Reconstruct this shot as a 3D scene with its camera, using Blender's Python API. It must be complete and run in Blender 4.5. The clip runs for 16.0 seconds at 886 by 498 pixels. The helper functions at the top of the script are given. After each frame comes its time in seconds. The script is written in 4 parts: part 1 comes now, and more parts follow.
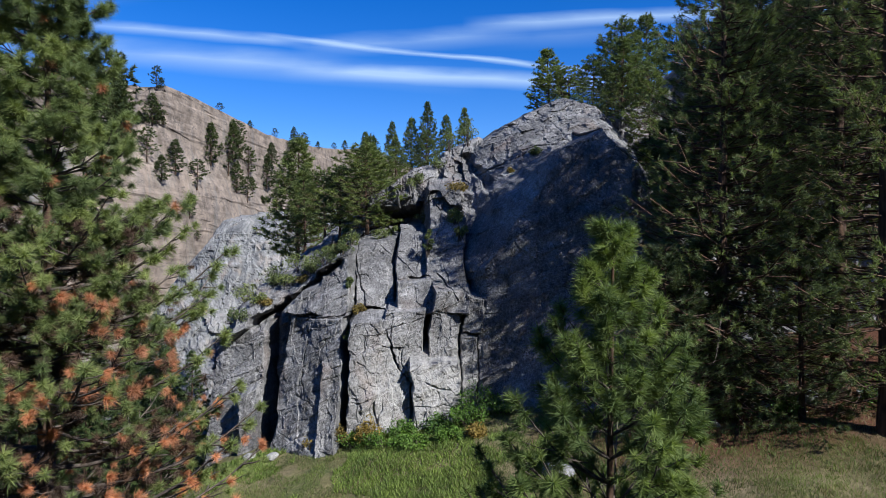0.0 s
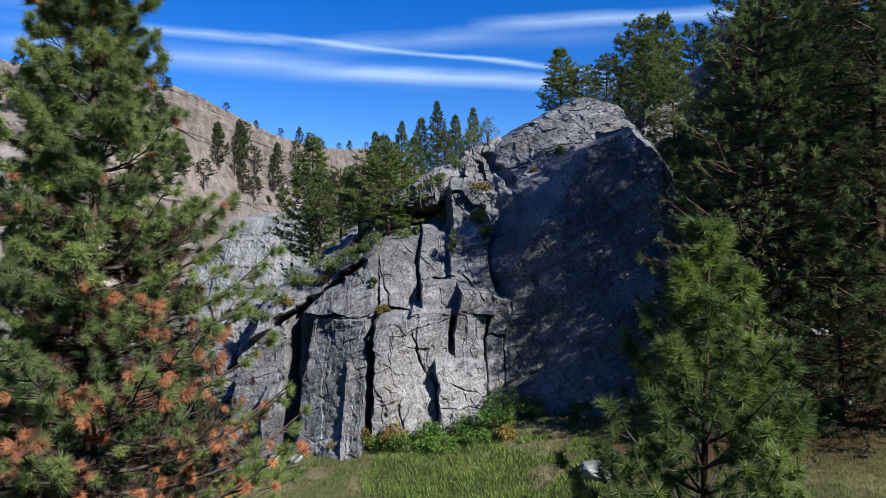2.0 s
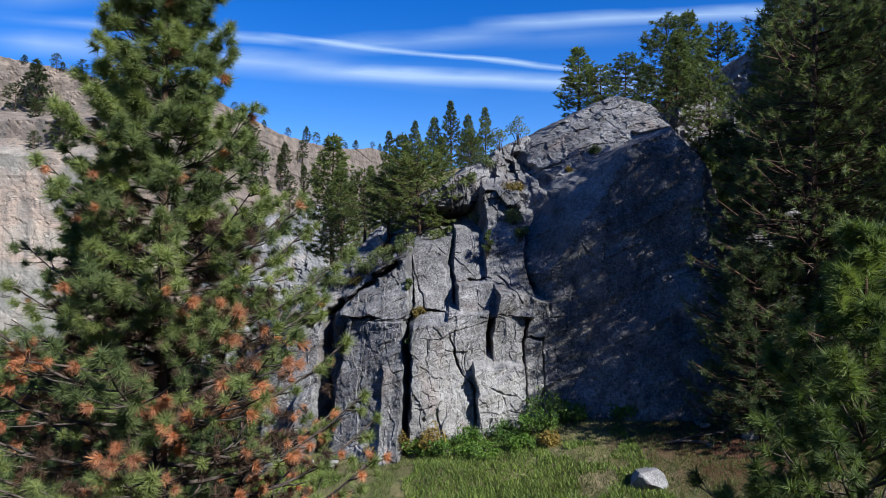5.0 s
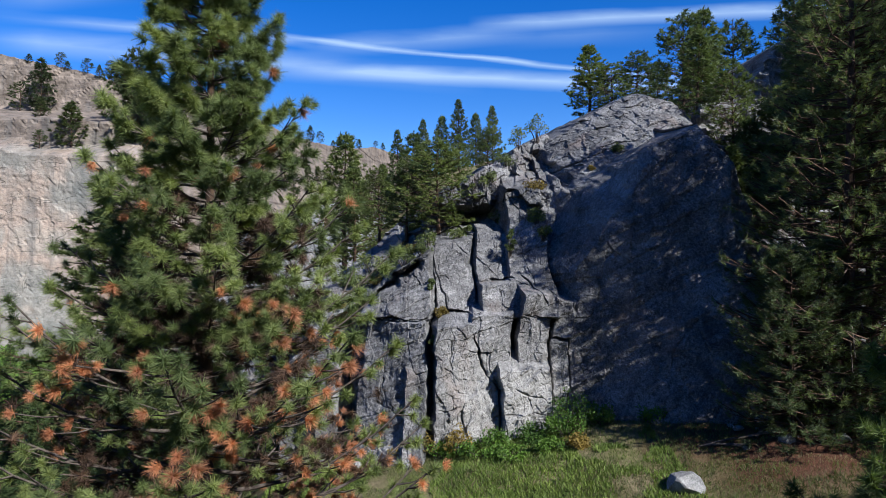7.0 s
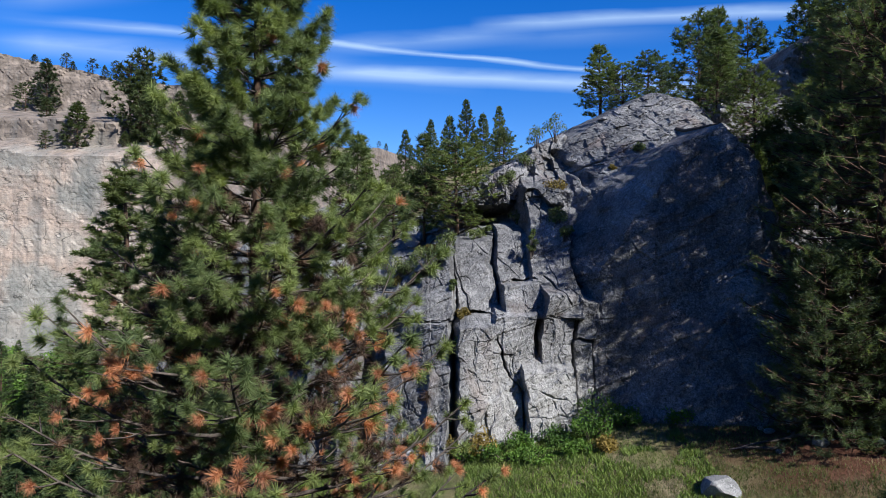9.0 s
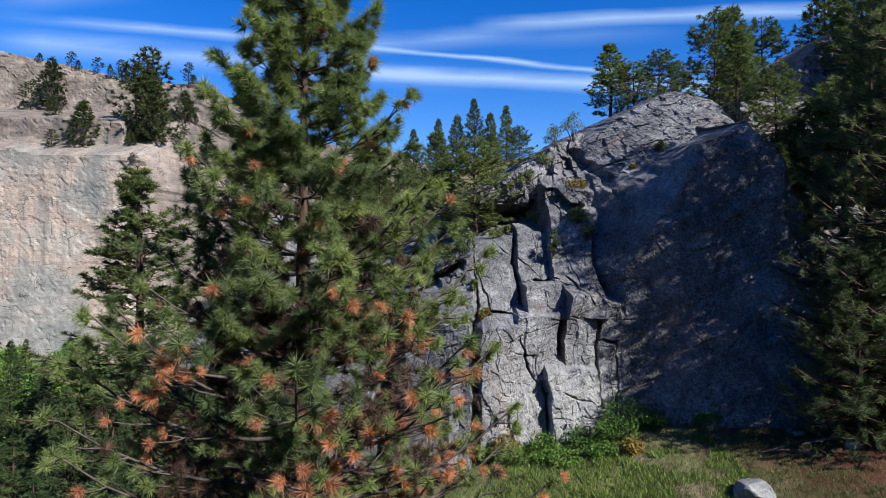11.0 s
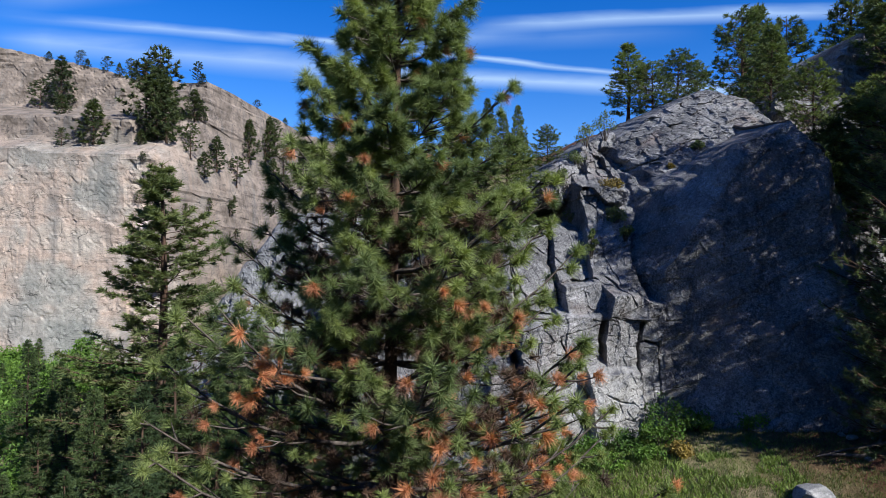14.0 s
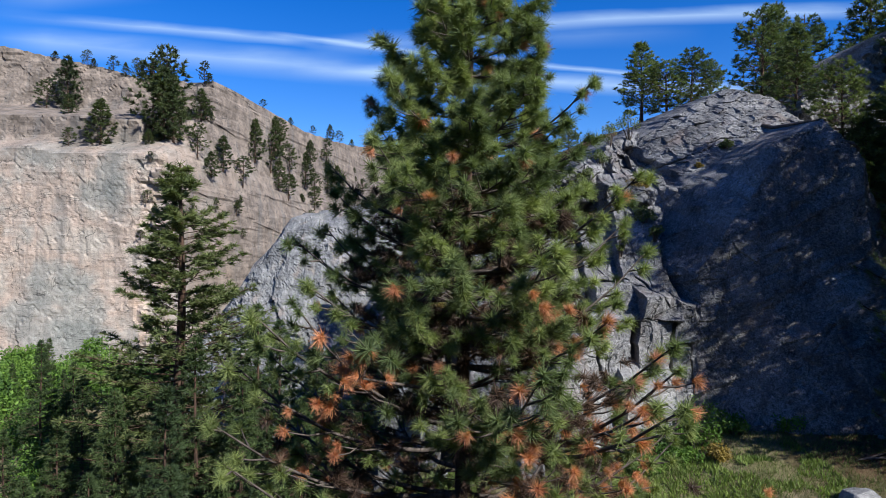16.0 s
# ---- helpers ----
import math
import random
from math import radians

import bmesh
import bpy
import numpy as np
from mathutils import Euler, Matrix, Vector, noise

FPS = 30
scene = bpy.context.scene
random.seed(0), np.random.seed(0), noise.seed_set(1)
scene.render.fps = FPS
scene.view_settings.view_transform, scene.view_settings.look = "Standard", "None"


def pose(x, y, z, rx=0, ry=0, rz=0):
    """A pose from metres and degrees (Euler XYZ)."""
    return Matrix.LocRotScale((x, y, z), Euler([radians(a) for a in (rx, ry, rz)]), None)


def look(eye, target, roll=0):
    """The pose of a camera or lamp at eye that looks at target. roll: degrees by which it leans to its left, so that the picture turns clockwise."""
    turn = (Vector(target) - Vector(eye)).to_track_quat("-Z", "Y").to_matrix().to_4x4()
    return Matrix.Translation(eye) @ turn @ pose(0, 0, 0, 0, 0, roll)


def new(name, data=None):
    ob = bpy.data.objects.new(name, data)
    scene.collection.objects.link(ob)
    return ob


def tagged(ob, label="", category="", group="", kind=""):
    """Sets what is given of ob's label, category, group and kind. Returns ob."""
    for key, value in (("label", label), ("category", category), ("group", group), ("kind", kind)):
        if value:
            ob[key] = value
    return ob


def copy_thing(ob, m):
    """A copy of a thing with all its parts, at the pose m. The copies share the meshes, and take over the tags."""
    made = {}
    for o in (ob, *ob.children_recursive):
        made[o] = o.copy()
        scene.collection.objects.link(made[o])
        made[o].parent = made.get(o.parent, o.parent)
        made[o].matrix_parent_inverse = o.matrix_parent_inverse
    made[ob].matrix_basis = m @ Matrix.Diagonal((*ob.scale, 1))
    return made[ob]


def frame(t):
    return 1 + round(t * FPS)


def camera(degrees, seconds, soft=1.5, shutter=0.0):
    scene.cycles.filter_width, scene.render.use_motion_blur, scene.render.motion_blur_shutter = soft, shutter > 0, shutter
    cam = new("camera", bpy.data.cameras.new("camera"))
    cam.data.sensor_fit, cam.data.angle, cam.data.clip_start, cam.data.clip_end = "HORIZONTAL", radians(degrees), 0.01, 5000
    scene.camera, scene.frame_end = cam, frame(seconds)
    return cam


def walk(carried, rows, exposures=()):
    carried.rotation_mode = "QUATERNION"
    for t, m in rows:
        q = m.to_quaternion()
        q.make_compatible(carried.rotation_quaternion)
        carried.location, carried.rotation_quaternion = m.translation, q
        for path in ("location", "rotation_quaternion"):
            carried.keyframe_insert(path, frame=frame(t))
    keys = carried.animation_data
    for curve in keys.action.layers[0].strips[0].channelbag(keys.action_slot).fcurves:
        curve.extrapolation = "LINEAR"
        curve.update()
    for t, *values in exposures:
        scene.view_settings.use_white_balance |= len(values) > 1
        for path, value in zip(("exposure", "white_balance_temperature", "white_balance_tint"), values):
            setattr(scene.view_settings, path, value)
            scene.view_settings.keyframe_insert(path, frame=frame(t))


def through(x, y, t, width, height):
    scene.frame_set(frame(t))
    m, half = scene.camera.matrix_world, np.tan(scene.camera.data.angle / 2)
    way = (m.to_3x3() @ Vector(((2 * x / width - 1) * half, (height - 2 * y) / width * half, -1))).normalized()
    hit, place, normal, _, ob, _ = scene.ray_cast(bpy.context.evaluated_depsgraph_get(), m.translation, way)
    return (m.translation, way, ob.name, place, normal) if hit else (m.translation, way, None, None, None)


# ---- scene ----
cam = camera(70.0, 16.0, 0.8)
PATH = [
    (0, (0.016, -0.069, 6.001), (0.015, 1.931, 6.001), -0.1),
    (0.5, (-0.183, -0.013, 6.002), (-0.184, 1.987, 6.002), -0.0),
    (1, (-0.398, 0.059, 5.989), (-0.402, 2.059, 5.99), -0.0),
    (1.5, (-0.584, 0.118, 5.995), (-0.589, 2.118, 5.996), 0.0),
    (2, (-0.776, 0.179, 5.994), (-0.783, 2.179, 5.995), -0.0),
    (2.5, (-0.95, 0.248, 6.003), (-0.958, 2.248, 6.005), -0.0),
    (3, (-1.132, 0.323, 6.008), (-1.141, 2.323, 6.01), 0.0),
    (3.5, (-1.322, 0.402, 6.021), (-1.332, 2.402, 6.022), 0.0),
    (4, (-1.538, 0.452, 6.026), (-1.55, 2.452, 6.027), 0.1),
    (6.5, (-2.511, 0.779, 6.032), (-2.526, 2.779, 6.033), 0.1),
    (7, (-2.691, 0.855, 6.032), (-2.707, 2.855, 6.031), 0.1),
    (7.5, (-2.849, 0.92, 6.031), (-2.867, 2.92, 6.03), 0.1),
    (8, (-3.014, 0.982, 6.029), (-3.033, 2.982, 6.028), 0.1),
    (8.5, (-3.198, 1.043, 6.029), (-3.216, 3.043, 6.028), 0.1),
    (9, (-3.372, 1.075, 6.019), (-3.392, 3.075, 6.02), 0.1),
    (11.5, (-4.218, 1.319, 6.014), (-4.242, 3.319, 6.014), 0.2),
    (12, (-4.417, 1.358, 6.015), (-4.442, 3.358, 6.015), 0.2),
    (12.5, (-4.592, 1.401, 6.004), (-4.617, 3.401, 6.005), 0.3),
    (13, (-4.803, 1.453, 5.99), (-4.83, 3.452, 5.99), 0.3),
    (13.5, (-5.001, 1.493, 5.981), (-5.028, 3.492, 5.981), 0.3),
    (14, (-5.221, 1.529, 5.982), (-5.249, 3.529, 5.983), 0.4),
    (14.5, (-5.429, 1.572, 5.993), (-5.459, 3.571, 5.994), 0.3),
    (15, (-5.667, 1.624, 5.984), (-5.698, 3.624, 5.985), 0.4),
    (15.5, (-5.891, 1.668, 5.978), (-5.922, 3.668, 5.98), 0.4),
    (16, (-6.112, 1.733, 5.991), (-6.143, 3.732, 5.991), 0.4),
]
walk(cam, [(t, look(eye, target, roll)) for t, eye, target, roll in PATH], ((0, 1.09, 5880, 10),))

# ---- light ----
SUN_DIR = Vector((0.60, -0.525, 0.645)).normalized()
world = bpy.data.worlds.new("sky")
scene.world = world
world.use_nodes = True
wn, wl = world.node_tree.nodes, world.node_tree.links
wn.clear()


def wmath(op, a, b=None, c=None):
    n = wn.new("ShaderNodeMath")
    n.operation = op
    for i, v in enumerate((a, b, c)):
        if v is None:
            continue
        if isinstance(v, (int, float)):
            n.inputs[i].default_value = v
        else:
            wl.new(v, n.inputs[i])
    return n.outputs[0]


sky = wn.new("ShaderNodeTexSky")
sky.sky_type = "NISHITA"
sky.sun_disc = False
sky.sun_elevation = math.asin(SUN_DIR.z)
sky.sun_rotation = math.atan2(SUN_DIR.x, SUN_DIR.y)
sky.air_density, sky.dust_density, sky.ozone_density = 1.0, 0.3, 3.0
sky.altitude = 600
deep = wn.new("ShaderNodeHueSaturation")
deep.inputs["Saturation"].default_value = 1.42
deep.inputs["Hue"].default_value = 0.517
deep.inputs["Value"].default_value = 1.46
wl.new(sky.outputs[0], deep.inputs["Color"])
# high thin cloud: streaks in the plane of the sky, u to the right and v up
tc = wn.new("ShaderNodeTexCoord")
sep = wn.new("ShaderNodeSeparateXYZ")
wl.new(tc.outputs["Generated"], sep.inputs[0])
ahead = wmath("MAXIMUM", sep.outputs["Y"], 0.05)
su = wmath("DIVIDE", sep.outputs["X"], ahead)
sv = wmath("DIVIDE", sep.outputs["Z"], ahead)
comb = wn.new("ShaderNodeCombineXYZ")
wl.new(wmath("MULTIPLY", su, 5.0), comb.inputs[0])
wl.new(wmath("MULTIPLY", sv, 26.0), comb.inputs[1])
cn = wn.new("ShaderNodeTexNoise")
cn.inputs["Scale"].default_value = 1.0
cn.inputs["Detail"].default_value = 6.0
wl.new(comb.outputs[0], cn.inputs["Vector"])
wob = wmath("MULTIPLY", wmath("SUBTRACT", cn.outputs[0], 0.5), 0.014)


def streak(u0, v0, u1, v1, width, fade0, fade1, power, curve=0.0):
    """A soft streak from (u0, v0) to (u1, v1), its half width, and how it fades at both ends."""
    slope = (v1 - v0) / (u1 - u0)
    mid, half = (u0 + u1) / 2, (u1 - u0) / 2
    line = wmath("ADD", wmath("MULTIPLY_ADD", su, slope, v0 - slope * u0), wob)
    if curve:
        k = wmath("DIVIDE", wmath("SUBTRACT", su, mid), half)
        line = wmath("ADD", line, wmath("MULTIPLY", wmath("SUBTRACT", 1.0, wmath("MULTIPLY", k, k)), curve))
    width *= 0.8
    d = wmath("ABSOLUTE", wmath("SUBTRACT", sv, line))
    core = wmath("MAXIMUM", wmath("SUBTRACT", 1.0, wmath("DIVIDE", d, width)), 0.0)
    a = wmath("MINIMUM", wmath("MAXIMUM", wmath("DIVIDE", wmath("SUBTRACT", su, u0), fade0), 0.0), 1.0)
    b = wmath("MINIMUM", wmath("MAXIMUM", wmath("DIVIDE", wmath("SUBTRACT", u1, su), fade1), 0.0), 1.0)
    grain = wmath("MULTIPLY_ADD", cn.outputs[0], 1.5, 0.15)
    return wmath("MULTIPLY", wmath("MULTIPLY", wmath("MULTIPLY", wmath("POWER", core, 1.2), power), grain), wmath("MULTIPLY", a, b))


cloud = None
for row in (
    (-0.75, 0.372, -0.21, 0.326, 0.016, 0.25, 0.06, 0.75),
    (-0.30, 0.342, 0.42, 0.268, 0.008, 0.10, 0.10, 0.95, -0.006),
    (-0.75, 0.335, 0.06, 0.262, 0.034, 0.10, 0.30, 0.70),
    (-0.26, 0.284, 0.52, 0.248, 0.022, 0.20, 0.10, 1.05),
    (-0.24, 0.318, 0.14, 0.342, 0.026, 0.10, 0.15, 0.60),
    (0.03, 0.352, 0.75, 0.378, 0.020, 0.12, 0.20, 0.95, 0.006),
    (-0.75, 0.39, -0.45, 0.41, 0.030, 0.10, 0.20, 0.35),
    (0.00, 0.330, 0.40, 0.345, 0.030, 0.20, 0.25, 0.30),
):
    s = streak(*row)
    cloud = s if cloud is None else wmath("ADD", cloud, s)
cloud = wmath("MINIMUM", wmath("MULTIPLY", cloud, 0.8), 0.8)
haze = wn.new("ShaderNodeMix")
haze.data_type = "RGBA"
wl.new(cloud, haze.inputs[0])
wl.new(deep.outputs[0], haze.inputs[6])
haze.inputs[7].default_value = (5.5, 7.2, 9.4, 1)
bg = wn.new("ShaderNodeBackground")
bg.inputs["Strength"].default_value = 0.05
wl.new(haze.outputs[2], bg.inputs["Color"])
wout = wn.new("ShaderNodeOutputWorld")
wl.new(bg.outputs[0], wout.inputs["Surface"])

sun = new("sun", bpy.data.lights.new("sun", "SUN"))
sun.data.energy = 5.0
sun.data.angle = radians(0.53)
sun.data.color = (1.0, 0.955, 0.87)
sun.matrix_world = look(SUN_DIR * 300, (0, 0, 0))


# ---- numpy noise ----
def hash3(i, j, k, seed):
    i, j, k = np.atleast_1d(i), np.atleast_1d(j), np.atleast_1d(k)
    h = (i.astype(np.int64) * 374761393 + j.astype(np.int64) * 668265263 + k.astype(np.int64) * 2147483647 + seed * 1274126177) & 0xFFFFFFFF
    h = ((h ^ (h >> 13)) * 1274126177) & 0xFFFFFFFF
    h = ((h ^ (h >> 16)) * 2246822519) & 0xFFFFFFFF
    h = h ^ (h >> 15)
    return (h & 0xFFFFFF) / float(0xFFFFFF)


def vnoise(x, y, z, seed=0):
    """Smooth value noise in -1 .. 1."""
    x, y, z = np.broadcast_arrays(np.asarray(x, float), np.asarray(y, float), np.asarray(z, float))
    i, j, k = np.floor(x), np.floor(y), np.floor(z)
    fx, fy, fz = x - i, y - j, z - k
    fx, fy, fz = (f * f * (3 - 2 * f) for f in (fx, fy, fz))
    out = 0
    for a in (0, 1):
        for b in (0, 1):
            for c in (0, 1):
                w = (fx if a else 1 - fx) * (fy if b else 1 - fy) * (fz if c else 1 - fz)
                out = out + w * hash3(i + a, j + b, k + c, seed)
    return out * 2 - 1


def fbm(x, y, z, octaves=4, seed=0, gain=0.5):
    total, amp = 0, 1.0
    for o in range(octaves):
        total = total + amp * vnoise(x * 2 ** o, y * 2 ** o, z * 2 ** o, seed + o)
        amp *= gain
    return total


def cells(u, v, seed=0):
    """Jittered cells in the plane: distance to the nearest border, and two random numbers of the cell."""
    i, j = np.floor(u), np.floor(v)
    best = np.full(u.shape, 9.0)
    second = np.full(u.shape, 9.0)
    ra, rb = np.zeros(u.shape), np.zeros(u.shape)
    for a in (-1, 0, 1):
        for b in (-1, 0, 1):
            zero = np.zeros_like(i)
            px = i + a + 0.1 + 0.8 * hash3(i + a, j + b, zero, seed)
            py = j + b + 0.1 + 0.8 * hash3(i + a, j + b, zero + 1, seed)
            d = np.hypot(u - px, v - py)
            near = d < best
            second = np.where(near, best, np.minimum(second, d))
            ra = np.where(near, hash3(i + a, j + b, zero + 2, seed), ra)
            rb = np.where(near, hash3(i + a, j + b, zero + 3, seed), rb)
            best = np.where(near, d, best)
    return second - best, ra, rb


def facets(u, v, seed=0, tilt=1.0):
    """Jittered cells as flat facets, each at its own height and tilt."""
    i, j = np.floor(u), np.floor(v)
    best = np.full(u.shape, 9.0)
    out = np.zeros(u.shape)
    for a in (-1, 0, 1):
        for b in (-1, 0, 1):
            zero = np.zeros_like(i)
            du = u - (i + a + 0.1 + 0.8 * hash3(i + a, j + b, zero, seed))
            dv = v - (j + b + 0.1 + 0.8 * hash3(i + a, j + b, zero + 1, seed))
            h = [hash3(i + a, j + b, zero + 2 + c, seed) - 0.5 for c in range(3)]
            d = np.hypot(du, dv)
            out = np.where(d < best, h[0] + tilt * (h[1] * du + h[2] * dv), out)
            best = np.minimum(best, d)
    return out


def smooth(a, b, x):
    t = np.clip((x - a) / (b - a), 0, 1)
    return t * t * (3 - 2 * t)


# ---- meshes ----
def mesh_of(name, verts, faces, mats, smooth_shade=False, index=None):
    """A mesh from arrays: verts (n, 3), faces (m, 3) or (m, 4)."""
    me = bpy.data.meshes.new(name)
    verts, faces = np.asarray(verts, np.float32), np.asarray(faces, np.int32)
    m, k = faces.shape
    me.vertices.add(len(verts))
    me.vertices.foreach_set("co", verts.ravel())
    me.loops.add(m * k)
    me.loops.foreach_set("vertex_index", faces.ravel())
    me.polygons.add(m)
    me.polygons.foreach_set("loop_start", np.arange(0, m * k, k, dtype=np.int32))
    for mat in mats if isinstance(mats, (list, tuple)) else [mats]:
        me.materials.append(mat)
    if index is not None:
        me.polygons.foreach_set("material_index", np.asarray(index, np.int32))
    me.polygons.foreach_set("use_smooth", np.full(m, smooth_shade))
    me.update(calc_edges=True)
    me.validate()
    return me


def piece(name, verts, faces, mat, parent=None, label="", smooth_shade=False):
    ob = new(name, mesh_of(name, verts, faces, mat, smooth_shade))
    ob.parent = parent
    if label:
        ob["label"] = label
    return ob


def holder(name, place, label, category, group="", kind="", turn=0.0, size=1.0):
    ob = new(name)
    ob.empty_display_size = 0.2
    ob.matrix_basis = Matrix.LocRotScale(place, Euler((0, 0, turn)), (size, size, size))
    return tagged(ob, label, category, group, kind)


def grid_faces(n, m):
    """Quads of a grid of n by m points, the second index running fastest."""
    a = (np.arange(n - 1)[:, None] * m + np.arange(m - 1)[None, :]).ravel()
    return np.stack([a, a + m, a + m + 1, a + 1], 1)


def tube(points, radii, sides=5):
    """Verts and quads of a tapered tube along a line."""
    p = np.asarray(points, float)
    r = np.asarray(radii, float)
    d = np.gradient(p, axis=0)
    d /= np.linalg.norm(d, axis=1, keepdims=True) + 1e-9
    ref = np.where(np.abs(d[:, 2:3]) > 0.9, np.array([[1.0, 0, 0]]), np.array([[0, 0, 1.0]]))
    a = np.cross(d, ref)
    a /= np.linalg.norm(a, axis=1, keepdims=True) + 1e-9
    b = np.cross(d, a)
    ang = np.arange(sides) * 2 * np.pi / sides
    ring = a[:, None] * np.cos(ang)[None, :, None] + b[:, None] * np.sin(ang)[None, :, None]
    verts = (p[:, None] + ring * r[:, None, None]).reshape(-1, 3)
    k, s = np.meshgrid(np.arange(len(p) - 1), np.arange(sides), indexing="ij")
    s2 = (s + 1) % sides
    faces = np.stack([k * sides + s, k * sides + s2, (k + 1) * sides + s2, (k + 1) * sides + s], -1).reshape(-1, 4)
    return verts, faces


def joined(parts):
    verts, faces, n = [], [], 0
    for v, f in parts:
        verts.append(v)
        faces.append(f + n)
        n += len(v)
    return np.concatenate(verts), np.concatenate(faces)


# ---- materials ----
class Nodes:
    """A short way to write a node material."""

    def __init__(self, name):
        self.mat = bpy.data.materials.new(name)
        self.mat.use_nodes = True
        self.t = self.mat.node_tree
        self.bsdf = self.t.nodes["Principled BSDF"]
        self.coords = self.add("ShaderNodeTexCoord").outputs["Object"]
        self.geo = self.add("ShaderNodeNewGeometry")

    def add(self, kind, **values):
        n = self.t.nodes.new(kind)
        for key, value in values.items():
            n.inputs[key.replace("_", " ")].default_value = value
        return n

    def link(self, a, b):
        self.t.links.new(a, b)

    def mapped(self, scale):
        n = self.add("ShaderNodeMapping")
        n.inputs["Scale"].default_value = scale
        self.link(self.coords, n.inputs["Vector"])
        return n.outputs[0]

    def noise(self, scale, detail=5.0, rough=0.6, vector=None, distort=0.0):
        n = self.add("ShaderNodeTexNoise", Scale=scale, Detail=detail, Roughness=rough, Distortion=distort)
        self.link(vector or self.coords, n.inputs["Vector"])
        return n.outputs[0]

    def ramp(self, value, stops):
        n = self.add("ShaderNodeValToRGB")
        e = n.color_ramp.elements
        while len(e) < len(stops):
            e.new(0.5)
        for el, (pos, col) in zip(e, stops):
            el.position = pos
            el.color = (*col, 1) if isinstance(col, tuple) else (col, col, col, 1)
        self.link(value, n.inputs[0])
        return n.outputs[0]

    def mix(self, factor, a, b, blend="MIX"):
        n = self.add("ShaderNodeMix")
        n.data_type, n.blend_type = "RGBA", blend
        for value, slot in ((factor, n.inputs[0]), (a, n.inputs[6]), (b, n.inputs[7])):
            if isinstance(value, (int, float)):
                slot.default_value = value
            elif isinstance(value, tuple):
                slot.default_value = (*value, 1)
            else:
                self.link(value, slot)
        return n.outputs[2]

    def bump(self, height, strength, distance, normal=None):
        n = self.add("ShaderNodeBump", Strength=strength, Distance=distance)
        self.link(height, n.inputs["Height"])
        if normal:
            self.link(normal, n.inputs["Normal"])
        return n.outputs[0]

    def done(self, color, rough=0.9, normal=None, spec=0.3):
        if isinstance(color, tuple):
            self.bsdf.inputs["Base Color"].default_value = (*color, 1)
        else:
            self.link(color, self.bsdf.inputs["Base Color"])
        self.bsdf.inputs["Roughness"].default_value = rough
        self.bsdf.inputs["Specular IOR Level"].default_value = spec
        if normal:
            self.link(normal, self.bsdf.inputs["Normal"])
        return self.mat


def rock_material(name, dark, mid, light, stain, size=1.0, rust=None, streaks=0.5, bump=1.0, fresh=None):
    """Weathered granite: mineral grain, lichen blotches, dark water streaks down the face, rusty patches."""
    n = Nodes(name)
    blotch = n.noise(0.55 / size, 6, 0.62)
    patch = n.noise(2.6 / size, 7, 0.7)
    grain = n.noise(26 / size, 6, 0.75)
    fine = n.noise(75 / size, 3, 0.7)
    col = n.ramp(blotch, [(0.32, dark), (0.5, mid), (0.68, light)])
    col = n.mix(0.55, col, n.ramp(patch, [(0.33, 0.30), (0.5, 0.75), (0.66, 1.15)]), "MULTIPLY")
    col = n.mix(0.75, col, n.ramp(grain, [(0.36, 0.22), (0.5, 0.95), (0.64, 1.75)]), "MULTIPLY")
    col = n.mix(0.5, col, n.ramp(fine, [(0.40, 0.30), (0.5, 1.0), (0.60, 1.7)]), "MULTIPLY")
    lichen = n.noise(10 / size, 6, 0.7)
    col = n.mix(0.8, col, n.ramp(lichen, [(0.36, 0.35), (0.48, 0.95), (0.62, 1.3)]), "MULTIPLY")
    col = n.mix(n.ramp(n.noise(15 / size, 5, 0.75), [(0.53, 0.0), (0.60, 0.55)]), col, light)
    col = n.mix(n.ramp(n.noise(19 / size, 5, 0.75, n.mapped((1.0, 1.0, 1.3))), [(0.56, 0.0), (0.63, 0.65)]), col, stain)
    run = n.noise(1.0, 5, 0.6, n.mapped((2.3 / size, 2.3 / size, 0.22 / size)), 0.4)
    col = n.mix(n.ramp(run, [(0.52, 0.0), (0.68, streaks)]), col, stain)
    if fresh:
        sx = n.add("ShaderNodeSeparateXYZ")
        n.link(n.coords, sx.inputs[0])
        edge = n.noise(1.6, 5, 0.65)

        def part_of(axis, lo, hi, wob):
            off = n.add("ShaderNodeMath")
            off.operation = "MULTIPLY_ADD"
            n.link(edge, off.inputs[0])
            off.inputs[1].default_value = wob
            n.link(sx.outputs[axis], off.inputs[2])
            r = n.add("ShaderNodeMapRange")
            n.link(off.outputs[0], r.inputs[0])
            r.inputs[1].default_value, r.inputs[2].default_value = lo + wob / 2, hi + wob / 2
            return r.outputs[0]

        f = n.mix(1.0, part_of("Z", 3.6, 1.6, 2.2), part_of("X", -3.2, -2.4, 0.8), "MULTIPLY")
        f = n.mix(1.0, f, part_of("X", 1.7, 0.9, 0.5), "MULTIPLY")
        f = n.mix(1.0, f, (0.7, 0.7, 0.7), "MULTIPLY")
        col = n.mix(f, col, n.mix(0.6, fresh, n.ramp(lichen, [(0.38, 0.45), (0.6, 1.1)]), "MULTIPLY"))
    if rust:
        rusty = n.noise(0.9 / size, 5, 0.6, n.mapped((1.0, 1.0, 0.45)))
        col = n.mix(n.ramp(rusty, [(0.55, 0.0), (0.72, 0.5)]), col, rust)
    rough_up = n.noise(9 / size, 8, 0.72)
    nor = n.bump(rough_up, 0.45 * bump, 0.06 * size)
    nor = n.bump(grain, 0.8 * bump, 0.035 * size, nor)
